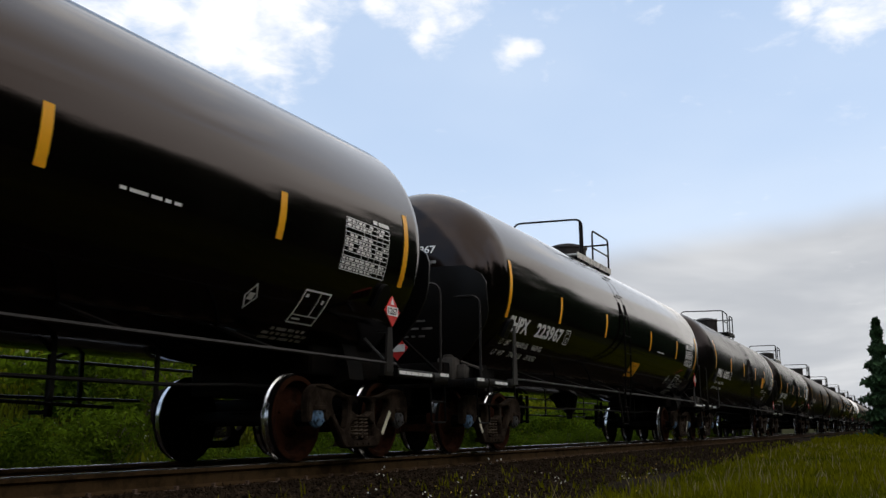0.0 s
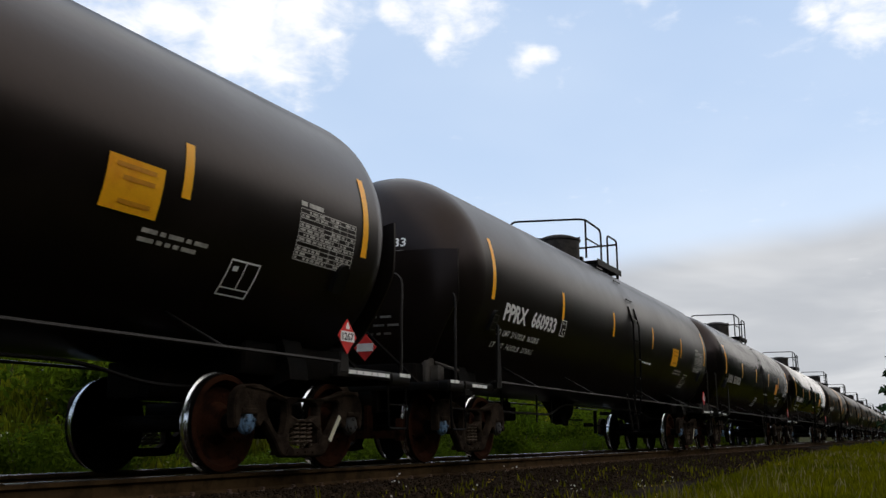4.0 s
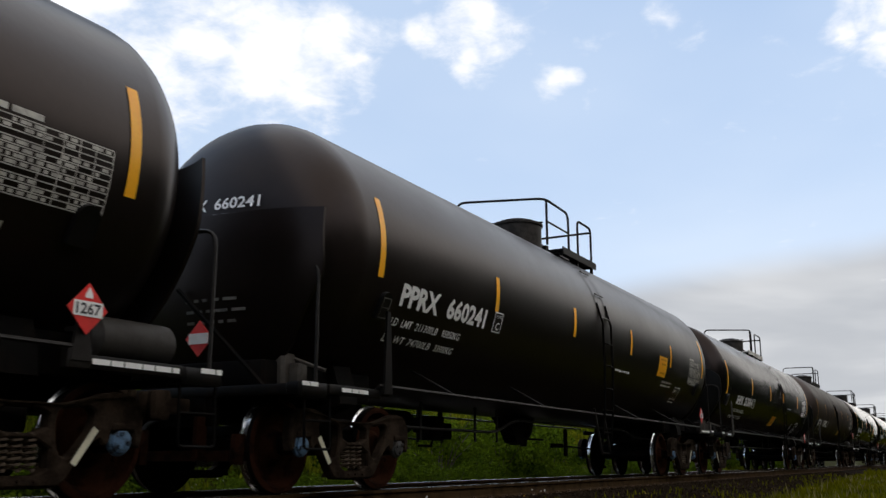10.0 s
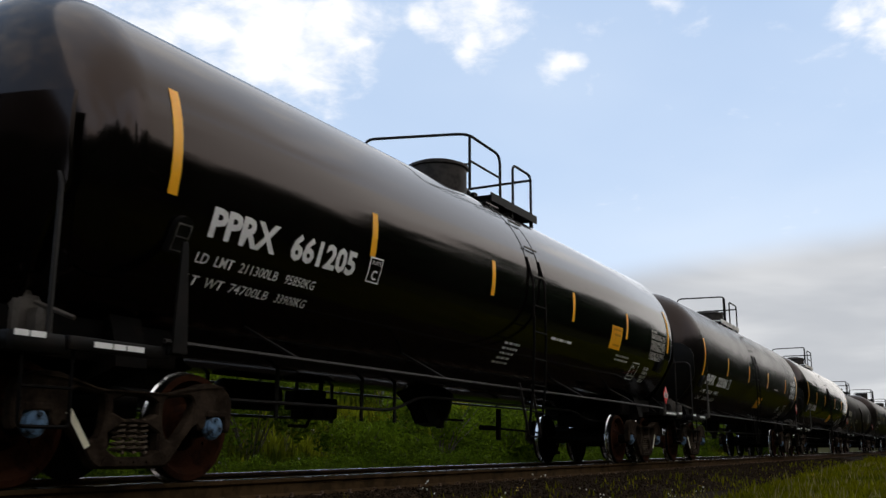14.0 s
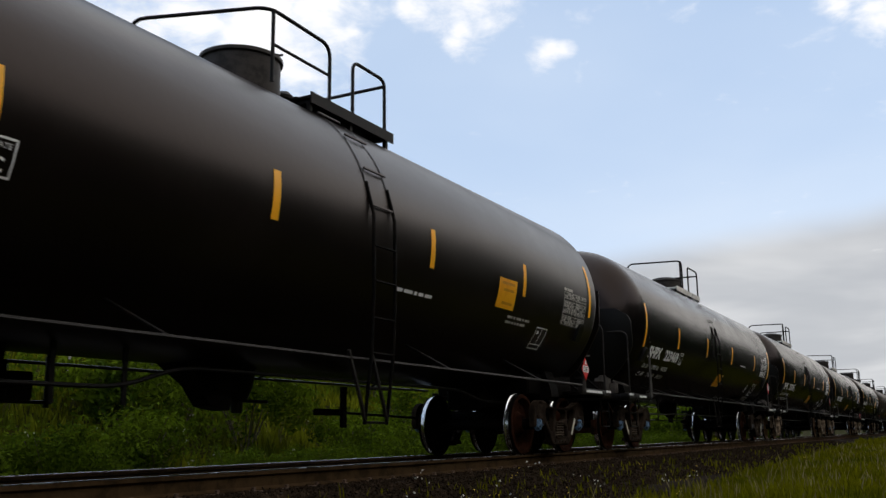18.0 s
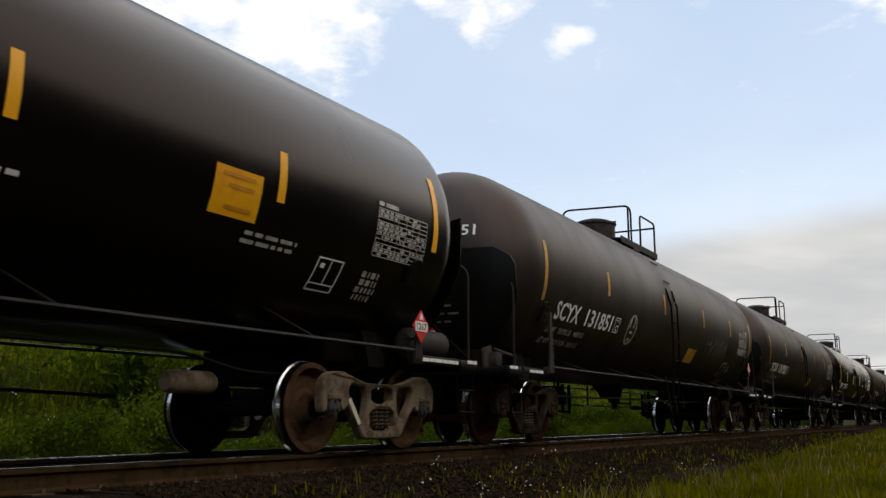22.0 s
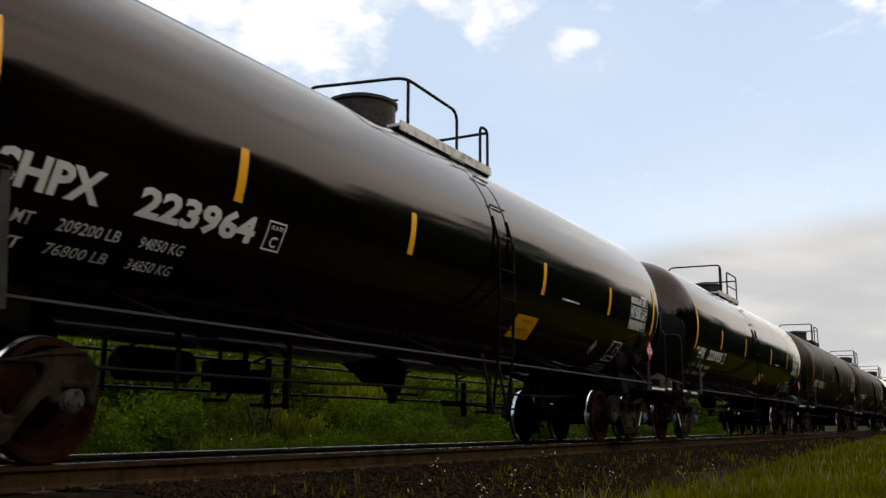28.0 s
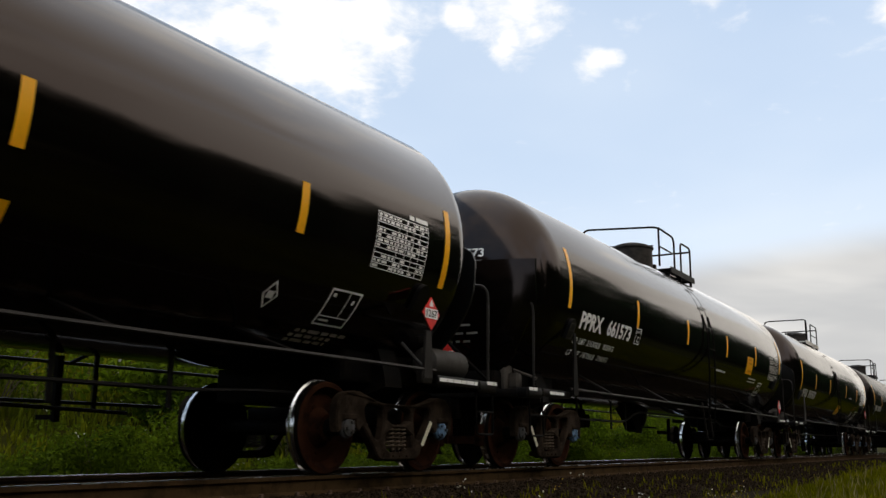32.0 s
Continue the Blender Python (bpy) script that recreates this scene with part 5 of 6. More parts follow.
def scribble(name, car, mat, place, w, h, loops, seed, thick=0.035, angular=False):
    """Loose looping strokes of spray paint."""
    rng = random.Random(seed)
    g = Geo()
    u = 0.0
    for i in range(loops):
        a0, du, ph = rng.uniform(0, 6.3), w / loops, rng.uniform(-0.8, 0.8)
        cx, cy = u + du / 2, rng.uniform(-0.12, 0.12) * h
        turns = rng.uniform(0.6, 1.1)
        path = []
        for j in range(19):
            s = j / 18
            a = a0 + s * turns * 2 * math.pi
            path.append((cx + math.cos(a) * du * 0.75 + 0.2 * du * s, cy + math.sin(a + ph) * h * rng.uniform(0.42, 0.5)))
        if angular:
            # stiff strokes: an upright, a slant and an upright
            a, b = (u + du * rng.uniform(0.02, 0.15), u + du * rng.uniform(0.62, 0.8))
            knots = [(a, 0.5 * h), (a + 0.08 * du, -0.45 * h), (a + 0.1 * du, rng.uniform(-0.1, 0.1) * h), (b, rng.uniform(0.0, 0.25) * h), (b + 0.05 * du, 0.5 * h), (b + 0.12 * du, -0.5 * h)]
            path = [tuple(p + (q - p) * (j * 5 / 18 - i) for p, q in zip(knots[i], knots[i + 1])) for j in range(19) for i in (min(4, int(j * 5 / 18)),)]
        v = []
        for j, (x, y) in enumerate(path):
            x2, y2 = path[min(j + 1, 18)]
            x1, y1 = path[max(j - 1, 0)]
            d = math.hypot(x2 - x1, y2 - y1) or 1
            nx, ny = -(y2 - y1) / d * thick, (x2 - x1) / d * thick
            v += [place(x + nx, y + ny), place(x - nx, y - ny)]
        g.add(v, [(2 * j, 2 * j + 1, 2 * j + 3, 2 * j + 2) for j in range(18)])
        u += du
    stuff(part(name, g.mesh(name, [M[mat]], False), car, None, "looping strokes of " + M[mat].name.replace("_", " ")))


def tank_car(kind, finish, mark, number, seed, label, pale=False, ink="white", reservoir=False):
    aft = 0.0 if kind in ("flat_head", "low") else 0.11
    k = {**KINDS[kind], "aft": aft, **CHANGES.get(number, {})}
    car = thing("tank_car", label, "tank car", "tank cars of the train")
    part("tank", tank_mesh(k, finish), car, (0, aft, 0))
    for end in (0, 180):
        part("head_shield", shield_mesh(k, kind == "plain", finish if kind == "plain" else "shield"), car, pose(0, aft, 0, 0, 0, end), "thick steel plate over the lower head")
    add_underframe(car, k, kind)
    add_trucks(car, pale, 1.0 if kind == "older" or number in ("223570", "223593") else 0.35, seed)
    add_rails(car, k, finish, kind, kind in ("short_post", "long_gap", "late_gap", "flat_head", "older"), LADDER_SHIFT.get(number, 0.0),
              kind == "low" or (kind == "older" and number != "131926") or (kind in ("short_post", "long_gap", "late_gap", "flat_head") and number != "223964"), number == "131802")
    add_markings(car, k, kind, mark, number, seed, ink, SIGN_SHIFT.get(number, 0.0))
    zc, r = k["zc"], k["r"]

    def bracket(g):
        g.prism([(0.13, 0.99), (0.29, 0.99), (0.235, 1.86), (0.175, 1.86)], 1.455, 1.48)
        g.box((1.41, 0.20, 1.02), (0.08, 0.16, 0.10), bevel=0.01)

    def brace(g):
        g.tube([(1.16, 0.06, 1.36), (1.43, 0.16, 1.05)], 0.020, 6)
    s0 = (0, k["stripes"][0] - 0.02, 0)
    v0 = k["end"][0] - (0.13 if kind == "plain" else 0.0)

    def hood(g):
        top = [(0.10 * math.cos(a), 0.10 * math.sin(a)) for a in (math.pi * i / 8 for i in range(9))]
        loop = [(0.20 - y, z) for y, z in top] + [(0.30, -0.20), (0.10, -0.20)]
        m = len(loop)
        v = [on_shell(r, zc, u, v0 - 0.10 + w, lift) for lift in (-0.01, 0.05) for u, w in loop]
        g.add(v, [tuple(range(m)), tuple(range(2 * m - 1, m - 1, -1))] + [(i, m + i, m + (i + 1) % m, (i + 1) % m) for i in range(m)])
    hd = part("document_holder", cached("document_holder:%s%.2f" % (r, v0), "shield", hood), car, s0, "black document holder with a hooded top")
    part("holder_outline", cached("holder_outline:%s%.2f" % (r, v0), "white_paint", lambda g: [patch(g, k, a, b, v0 - 0.10 + c, v0 - 0.10 + d, 0.053) for a, b, c, d in (
        (0.125, 0.275, -0.18, -0.168), (0.125, 0.275, -0.07, -0.058), (0.125, 0.275, 0.03, 0.042), (0.125, 0.135, -0.168, 0.03), (0.265, 0.275, -0.168, 0.03))]), hd, None, "pale outlines on the holder")
    part("document_holder", cached("document_holder:%s%.2f" % (r, v0), "shield", hood), car, (0, k["stripes"][-1] - 0.52, 0), "black document holder with a hooded top")
    hb = part("front_bracket", cached("front_bracket", "fitting" if kind == "plain" else "cylinder", bracket), car, s0)
    if kind != "plain":
        for z in (1.19, 1.26):
            part("bracket_mark", cached("bracket_mark", "dim", lambda g: g.box((1.472, 0.20, 0), (0.004, 0.09, 0.03))), hb, (0, 0, z))
        part("tank_brace", cached("tank_brace:%s" % r, "pipe", brace), car, (0, k["stripes"][-1] - 0.42, 0))
    if reservoir:
        part("reservoir", cached("reservoir", "cylinder", lambda g: g.lathe([(-0.42, 0.001), (-0.42, 0.10), (-0.36, 0.17), (0.36, 0.17), (0.42, 0.10), (0.42, 0.001)], "y", 18)), car, (1.05, 7.62, 1.21), "grey air reservoir on the end platform")
    part("brake_valve", cached("brake_valve", "valve", lambda g: (g.box((0, 0, 1.20), (0.28, 0.22, 0.32), bevel=0.03), g.box((0.2, 0.05, 1.16), (0.16, 0.14, 0.2), bevel=0.03), g.tube([(0.2, 0, 1.3), (0.5, 0.1, 1.18)], 0.02, 6), g.lathe([(1.30, 0.09), (1.40, 0.09), (1.42, 0.001)], "z", 12))), car, (0.75, -7.62, 0))
    return car


BLACK = "black tank car with yellow stripes, "
ROSTER = (
    # kind, paint, mark, number, front stripe's place at the start, label
    ("long_gap", "gloss", "", "", -4.37, BLACK + "glossy shell, rusty trucks"),
    ("long_gap", "gloss", "SHPX", "223967", 12.96, BLACK + "glossy shell and pale walkway"),
    ("plain", "satin", "PPRX", "660250", 30.19, BLACK + "satin shell and dark walkway"),
    ("short_post", "satin", "SHPX", "223439", 47.49, BLACK + "satin shell and pale walkway"),
    ("plain", "dusty", "PPRX", "660700", 64.24, BLACK + "dusty shell and dark walkway"),
    ("plain", "dusty", "PPRX", "660933", 81.71, BLACK + "dusty shell and dark walkway"),
    ("plain", "satin", "", "", 99.0, BLACK + "satin shell and dark walkway"),
    ("plain", "gloss", "PPRX", "661603", 116.34, BLACK + "glossy shell and dark walkway"),
    ("plain", "dusty", "PPRX", "660297", 133.77, BLACK + "tan spill and lime graffiti"),
    ("plain", "dusty", "PPRX", "660205", 151.36, BLACK + "orange graffiti on its head"),
    ("plain", "dusty", "PPRX", "660233", 168.70, BLACK + "dusty shell and grey reservoir"),
    ("plain", "dusty", "PPRX", "660241", 186.20, BLACK + "dusty shell and grey reservoir"),
    ("flat_head", "satin", "SHPX", "212014", 203.25, BLACK + "flatter heads and a pale walkway"),
    ("older", "brown", "SCYX", "131802", 220.70, "weathered brown-black tank car with worn stripes"),
    ("plain", "gloss", "PPRX", "661467", 238.03, BLACK + "glossy shell reflecting the clouds"),
    ("plain", "gloss", "PPRX", "661205", 255.37, BLACK + "glossy shell reflecting the clouds"),
    ("short_post", "satin", "SHPX", "223306", 272.67, BLACK + "satin shell and pale walkway"),
    ("long_gap", "gloss", "", "", 290.00, BLACK + "glossy shell and pale walkway"),
    ("low", "dull_brown", "GATX", "8242", 307.33, "low weathered brown tank car with slanting yellow stripes"),
    ("plain", "dusty", "PPRX", "660786", 324.66, BLACK + "dusty shell and dark walkway"),
    ("short_post", "satin", "SHPX", "223469", 342.07, BLACK + "satin shell and pale walkway"),
    ("short_post", "satin", "SHPX", "223593", 359.56, BLACK + "satin shell and pale walkway"),
    ("flat_head", "satin", "SHPX", "212011", 376.78, BLACK + "pale dusty trucks"),
    ("plain", "satin", "PPRX", "660973", 393.98, BLACK + "satin shell and pale dusty trucks"),
    ("older", "brown", "SCYX", "131851", 411.25, "weathered brown-black tank car with white graffiti"),
    ("older", "brown", "SCYX", "131920", 428.51, "weathered brown-black tank car with faded stripes"),
    ("short_post", "satin", "SHPX", "223570", 445.93, BLACK + "satin shell and pale walkway"),
    ("older", "brown", "SCYX", "131926", 463.27, "weathered brown-black tank car with streaked shell"),
    ("older", "brown", "SCYX", "131870", 480.58, "weathered brown-black tank car with streaked shell"),
    ("long_gap", "satin", "", "", 497.91, BLACK + "satin shell and pale walkway"),
    ("long_gap", "gloss", "SHPX", "223964", 515.31, BLACK + "glossy shell and blue bearing caps"),
    ("long_gap", "gloss", "SHPX", "223935", 532.63, BLACK + "glossy shell and grey reservoir"),
    ("older", "dull_brown", "CBTX", "742330", 550.11, "dull brown-black tank car with yellow side stripes"),
    ("late_gap", "grey", "SHPX", "223574", 567.43, "scuffed grey-black tank car with yellow side stripes"),
    ("long_gap", "gloss", "SHPX", "223824", 584.75, BLACK + "glossy shell and grey reservoir"),
    ("plain", "gloss", "PPRX", "661573", 602.17, BLACK + "glossy shell and dark walkway"),
    ("long_gap", "gloss", "", "", 619.5, BLACK + "glossy shell, coupled in the train"),
    ("plain", "satin", "", "", 636.8, BLACK + "satin shell, coupled in the train"),
    ("short_post", "satin", "", "", 654.1, BLACK + "satin shell, coupled in the train"),
    ("long_gap", "gloss", "", "", 671.4, BLACK + "glossy shell, coupled in the train"),
    ("plain", "dusty", "", "", 688.7, BLACK + "dusty shell, coupled in the train"),
    ("short_post", "satin", "", "", 706.0, BLACK + "satin shell, coupled in the train"),
)
TRAIN = []
for i, (kind, finish, mark, number, start, label) in enumerate(ROSTER):
    car = tank_car(kind, finish, mark, number, 100 + i, label, pale=i in (21, 22, 23), ink="cream" if kind in ("low", "older") and mark != "SCYX" else "white",
                   reservoir=i in (8, 9, 10, 13, 22, 23, 27, 31, 32, 33, 34))
    car.matrix_basis = pose(TRACK_X, start - KINDS[kind]["stripes"][0], 0)
    TRAIN.append((car, start - KINDS[kind]["stripes"][0]))

# spray paint and spills on single cars
K = KINDS["plain"]
scribble("graffiti", TRAIN[8][0], "lime_paint", lambda u, v: on_plate(K, 0.40 + u, 1.78 + v), 0.70, 0.50, 5, 7, 0.019)
scribble("graffiti", TRAIN[8][0], "red_paint", lambda u, v: on_shell(K["r"], K["zc"], -4.2 + u, -0.75 + v, 0.009), 1.1, 0.6, 4, 8, 0.05)
scribble("graffiti", TRAIN[8][0], "red_paint", lambda u, v: on_shell(K["r"], K["zc"], -0.6 + u, -0.75 + v, 0.009), 0.9, 0.6, 4, 9, 0.05)
scribble("graffiti", TRAIN[9][0], "orange_paint", lambda u, v: on_plate(K, 0.62 + u, 2.45 + v), 0.74, 0.22, 8, 10, 0.015)
K = KINDS["older"]


def oval_build(g):
    r, zc = KINDS["older"]["r"], KINDS["older"]["zc"]
    ring = [(math.cos(a), math.sin(a)) for a in (2 * math.pi * i / 28 for i in range(28))]
    pts = [on_shell(r, zc, -2.85 + 0.24 * q * c, -0.62 + 0.29 * q * w, 0.008) for q in (1.0, 0.86) for c, w in ring]
    g.add(pts, [(i, (i + 1) % 28, 28 + (i + 1) % 28, 28 + i) for i in range(28)])
    for u, v, w, h in ((-3.0, -0.50, 0.05, 0.18), (-2.93, -0.66, 0.16, 0.05), (-2.80, -0.46, 0.05, 0.22), (-2.90, -0.80, 0.12, 0.06)):
        patch(g, KINDS["older"], u, u + w, v - h / 2, v + h / 2, 0.009)


part("oval_mark", cached("oval_mark", "dim", oval_build), TRAIN[24][0], None, "faded white oval painted mark")
scribble("graffiti", TRAIN[24][0], "white_paint", lambda u, v: on_shell(K["r"], K["zc"], 2.5 + u, -0.50 + v, 0.009), 2.1, 0.46, 4, 13, 0.020, True)


def spill_build(g):
    K = KINDS["plain"]
    rng = random.Random(3)
    n, m = 40, 14
    lo = [1.00 + rng.uniform(-0.12, 0.12) + 0.25 * math.sin(i * 0.35) * (i / n) for i in range(n + 1)]
    hi = [3.75 + rng.uniform(-0.18, 0.18) + 0.3 * math.sin(i * 0.5 + 1) * (i / n) for i in range(n + 1)]
    v = []
    for i in range(n + 1):
        w = K["r"] * math.pi * (0.5 - 0.86 * i / n)
        for j in range(m + 1):
            v.append(on_shell(K["r"], K["zc"], lo[i] + (hi[i] - lo[i]) * j / m, w, 0.005))
    f = []
    for i in range(n):
        for j in range(m):
            a = i * (m + 1) + j
            f.append((a, a + 1, a + m + 2, a + m + 1))
    g.add(v, f)


part("spill_stain", cached("spill_stain", "spill", spill_build), TRAIN[8][0], None, "tan spill streaked down from the top")

part("tag_plate", cached("tag_plate", "spill", lambda g: g.box((0, 0, 0), (0.02, 0.21, 0.27), bevel=0.004)), TRAIN[23][0], (0.45, 4.49, 0.95), "plain tan tag plate below the tank")
part("air_reservoir", cached("air_reservoir", "truck_pale", lambda g: g.lathe([(-0.30, 0.001), (-0.30, 0.08), (-0.25, 0.11), (0.25, 0.11), (0.30, 0.08), (0.30, 0.001)], "y", 16)), TRAIN[23][0], (0.36, 4.55, 0.68), "pale dusty air reservoir")


# ---- track, ground and plants ----
def ground_height(x):
    """Cross-section of the ground, level along the line."""
    pts = ((-400, 12.0), (-60, 5.6), (-30, 4.2), (-20, 2.7), (-15.5, 1.35), (-12.5, 0.1), (-10.4, -0.55), (-9.3, -0.50), (-8.4, -0.22), (-7.9, -0.20), (-5.4, -0.20),
           (-5.0, -0.24), (-4.3, -0.50), (-3.4, -0.62), (0.0, -0.70), (6, -0.75), (30, -0.7), (400, -0.5))
    for (a, za), (b, zb) in zip(pts, pts[1:]):
        if a <= x <= b:
            return za + (zb - za) * (x - a) / (b - a)
    return -0.6


def build_ground():
    xs = [-1500, -400, -200, -100, -60, -40, -30, -25, -20, -17, -14, -12, -10.2, -9.3, -8.4, -7.9, -7.2, -6.6, -6.0, -5.4, -5.2, -5.0, -4.8, -4.6, -4.45,
          -4.3, -4.1, -3.9, -3.7, -3.4, -2.8, -2.0, -1.0, 0.0, 1.5, 3, 6, 12, 30, 80, 400, 1500]
    ys = [-1500, -800, -300, -100, -40, -15] + [-10 + i * 0.6 for i in range(120)] + [64, 70, 80, 95, 115, 140, 180, 240, 320, 450, 700, 1100, 3000]
    v, f, mi = [], [], []
    for y in ys:
        for x in xs:
            z = ground_height(max(-400, min(400, x)))
            if -9.5 < x < -4.2:
                z += 0.018 * noise.noise((x * 2.1, y * 2.1, 0))
            elif abs(x) < 60:
                z += 0.10 * noise.noise((x * 0.35, y * 0.35, 3))
            v.append((x, y, z))
    w = len(xs)
    for j in range(len(ys) - 1):
        for i in range(w - 1):
            a = j * w + i
            f.append((a, a + 1, a + w + 1, a + w))
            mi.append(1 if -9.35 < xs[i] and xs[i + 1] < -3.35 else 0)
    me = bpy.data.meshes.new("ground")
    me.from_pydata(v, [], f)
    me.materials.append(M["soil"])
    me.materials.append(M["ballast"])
    me.polygons.foreach_set("material_index", mi)
    me.polygons.foreach_set("use_smooth", [True] * len(f))
    me.update()
    tagged(new("ground", me), "grassy ground with a grey ballast bed along the track", "ground", kind="structure")


build_ground()


def build_rail(x, name):
    prof = [(-0.070, -0.185), (-0.070, -0.172), (-0.014, -0.150), (-0.009, -0.060), (-0.036, -0.042), (-0.036, -0.008), (-0.026, 0.0),
            (0.026, 0.0), (0.036, -0.008), (0.036, -0.042), (0.009, -0.060), (0.014, -0.150), (0.070, -0.172), (0.070, -0.185)]
    ys = [-720, -300, -100, -20] + list(range(-10, 80, 6)) + [100, 200, 400, 820]
    n = len(prof)
    v = [(x + a, y, b) for y in ys for a, b in prof]
    f, mi = [], []
    for j in range(len(ys) - 1):
        for i in range(n):
            k = (i + 1) % n
            f.append((j * n + i, j * n + k, (j + 1) * n + k, (j + 1) * n + i))
            mi.append(1 if i in (5, 6, 7) else 0)
    me = bpy.data.meshes.new(name)
    me.from_pydata(v, [], f)
    me.materials.append(M["rail"])
    me.materials.append(M["railhead"])
    me.polygons.foreach_set("material_index", mi)
    me.update()
    return new(name, me)


TRACK = thing("track", "rusty steel rails with a polished head on timber ties", "railway track", kind="structure")
for s in (-0.755, 0.755):
    ob = build_rail(TRACK_X + s, "rail")
    ob.parent = TRACK


def shrub_mesh(seed, w, h, leaves, size):
    rng = random.Random(seed)
    stems, g = Geo(), Geo()
    for i in range(9):
        a, l = rng.uniform(0, 6.28), rng.uniform(0.6, 1.0)
        tip = (math.cos(a) * w * 0.42 * l, math.sin(a) * w * 0.42 * l, h * rng.uniform(0.55, 0.95))
        stems.tube([(0.05 * math.cos(a), 0.05 * math.sin(a), -0.15), (tip[0] * 0.45, tip[1] * 0.45, tip[2] * 0.55), tip], [0.02, 0.013, 0.005], 5)
    lobes = [(rng.uniform(-0.36, 0.36) * w, rng.uniform(-0.36, 0.36) * w, rng.uniform(0.25, 0.82) * h, rng.uniform(0.16, 0.30) * w) for _ in range(11)]
    for i in range(leaves):
        x, y, z, q = rng.choice(lobes)
        d = Vector((rng.gauss(0, 1), rng.gauss(0, 1), rng.gauss(0, 0.8))).normalized() * q * rng.uniform(0.55, 1.05)
        p = Vector((x, y, z)) + d
        p.z = max(0.02, p.z)
        leaf_quad(g, rng, p, d, size * rng.uniform(0.6, 1.3))
    return stems.mesh("stem", [M["bark"]]), g.mesh("foliage", [M["leaf"]], False)


def leaf_quad(g, rng, p, d, s):
    n = (d.normalized() + Vector((rng.gauss(0, 0.6), rng.gauss(0, 0.6), rng.gauss(0.3, 0.6)))).normalized()
    t = n.cross(Vector((rng.gauss(0, 1), rng.gauss(0, 1), rng.gauss(0, 1)))).normalized()
    b = n.cross(t)
    g.add([p - t * s, p + b * s * 0.42 + n * s * 0.12, p + t * s, p - b * s * 0.42 + n * s * 0.12], [(0, 1, 2, 3)])


SHRUBS = [shrub_mesh(40 + i, w, h, nleaf, sz) for i, (w, h, nleaf, sz) in enumerate(((2.2, 1.5, 2600, 0.062), (2.8, 1.9, 3000, 0.070), (1.8, 1.15, 2000, 0.055), (2.4, 1.3, 2400, 0.085)))]
rng = random.Random(77)
for i in range(56):
    y = 3.0 + i * 1.35 + rng.uniform(-0.6, 0.6)
    x = -10.9 - rng.uniform(0, 1) ** 1.5 * 4.5
    stem_cluster, foliage = SHRUBS[i % 4]
    ob = thing("shrub", "green leafy shrub growing beyond the track", "shrub", "shrubs behind the track",
               pose(x, y, ground_height(x), 0, 0, rng.uniform(0, 360)) @ Matrix.Scale(rng.uniform(0.75, 1.15), 4))
    part("stem", stem_cluster, ob)
    part("foliage", foliage, ob)


# low bushes at the foot of the slope
for i in range(64):
    y = 3.5 + i * 0.62 + rng.uniform(-0.3, 0.3)
    x = -9.75 - rng.uniform(0, 1.2)
    stem, foliage = SHRUBS[(i * 3 + 1) % 4]
    ob = thing("shrub", "low green bush at the foot of the slope", "shrub", "low bushes behind the track",
               pose(x, y, ground_height(x) - 0.05, 0, 0, rng.uniform(0, 360)) @ Matrix.Scale(rng.uniform(0.38, 0.62), 4))
    part("stem", stem, ob)
    part("foliage", foliage, ob)


def grass_patch(name, label, seed, count, xr, yr, hr, mat, power=1.0, width=0.006, edge=False):
    """Blades scattered over a stretch of ground, denser towards the camera."""
    rng = random.Random(seed)
    v, f = [], []
    for i in range(count):
        y = yr[0] + (yr[1] - yr[0]) * rng.random() ** power
        x = rng.uniform(*xr)
        if edge and x < max(-4.4, -3.45 - 0.025 * (y - 8)) + 0.35 * noise.noise((y * 0.45, 2.0, 5.0)) + abs(rng.gauss(0, 0.10)):
            continue
        if noise.noise((x * 0.5, y * 0.5, seed)) < rng.uniform(-0.7, 0.1):
            continue
        z = ground_height(x) - 0.04
        h = rng.uniform(*hr) * (0.75 + 0.5 * noise.noise((x * 0.8, y * 0.8, 9)))
        w = width * (1 + y / 9.0) * rng.uniform(0.7, 1.4)
        a, lean = rng.uniform(0, 6.28), rng.uniform(0.1, 0.5) * h
        dx, dy = math.cos(a), math.sin(a)
        o = len(v)
        px, py = -dy * w, dx * w
        v += [(x - px, y - py, z), (x + px, y + py, z), (x + dx * lean * 0.35 + px * 0.8, y + dy * lean * 0.35 + py * 0.8, z + h * 0.6),
              (x + dx * lean * 0.35 - px * 0.8, y + dy * lean * 0.35 - py * 0.8, z + h * 0.6), (x + dx * lean, y + dy * lean, z + h)]
        f += [(o, o + 1, o + 2, o + 3), (o + 3, o + 2, o + 4)]
    me = bpy.data.meshes.new(name)
    me.from_pydata(v, [], f)
    me.materials.append(M[mat])
    me.update()
    return tagged(new(name, me), label, "grass", kind="stuff")


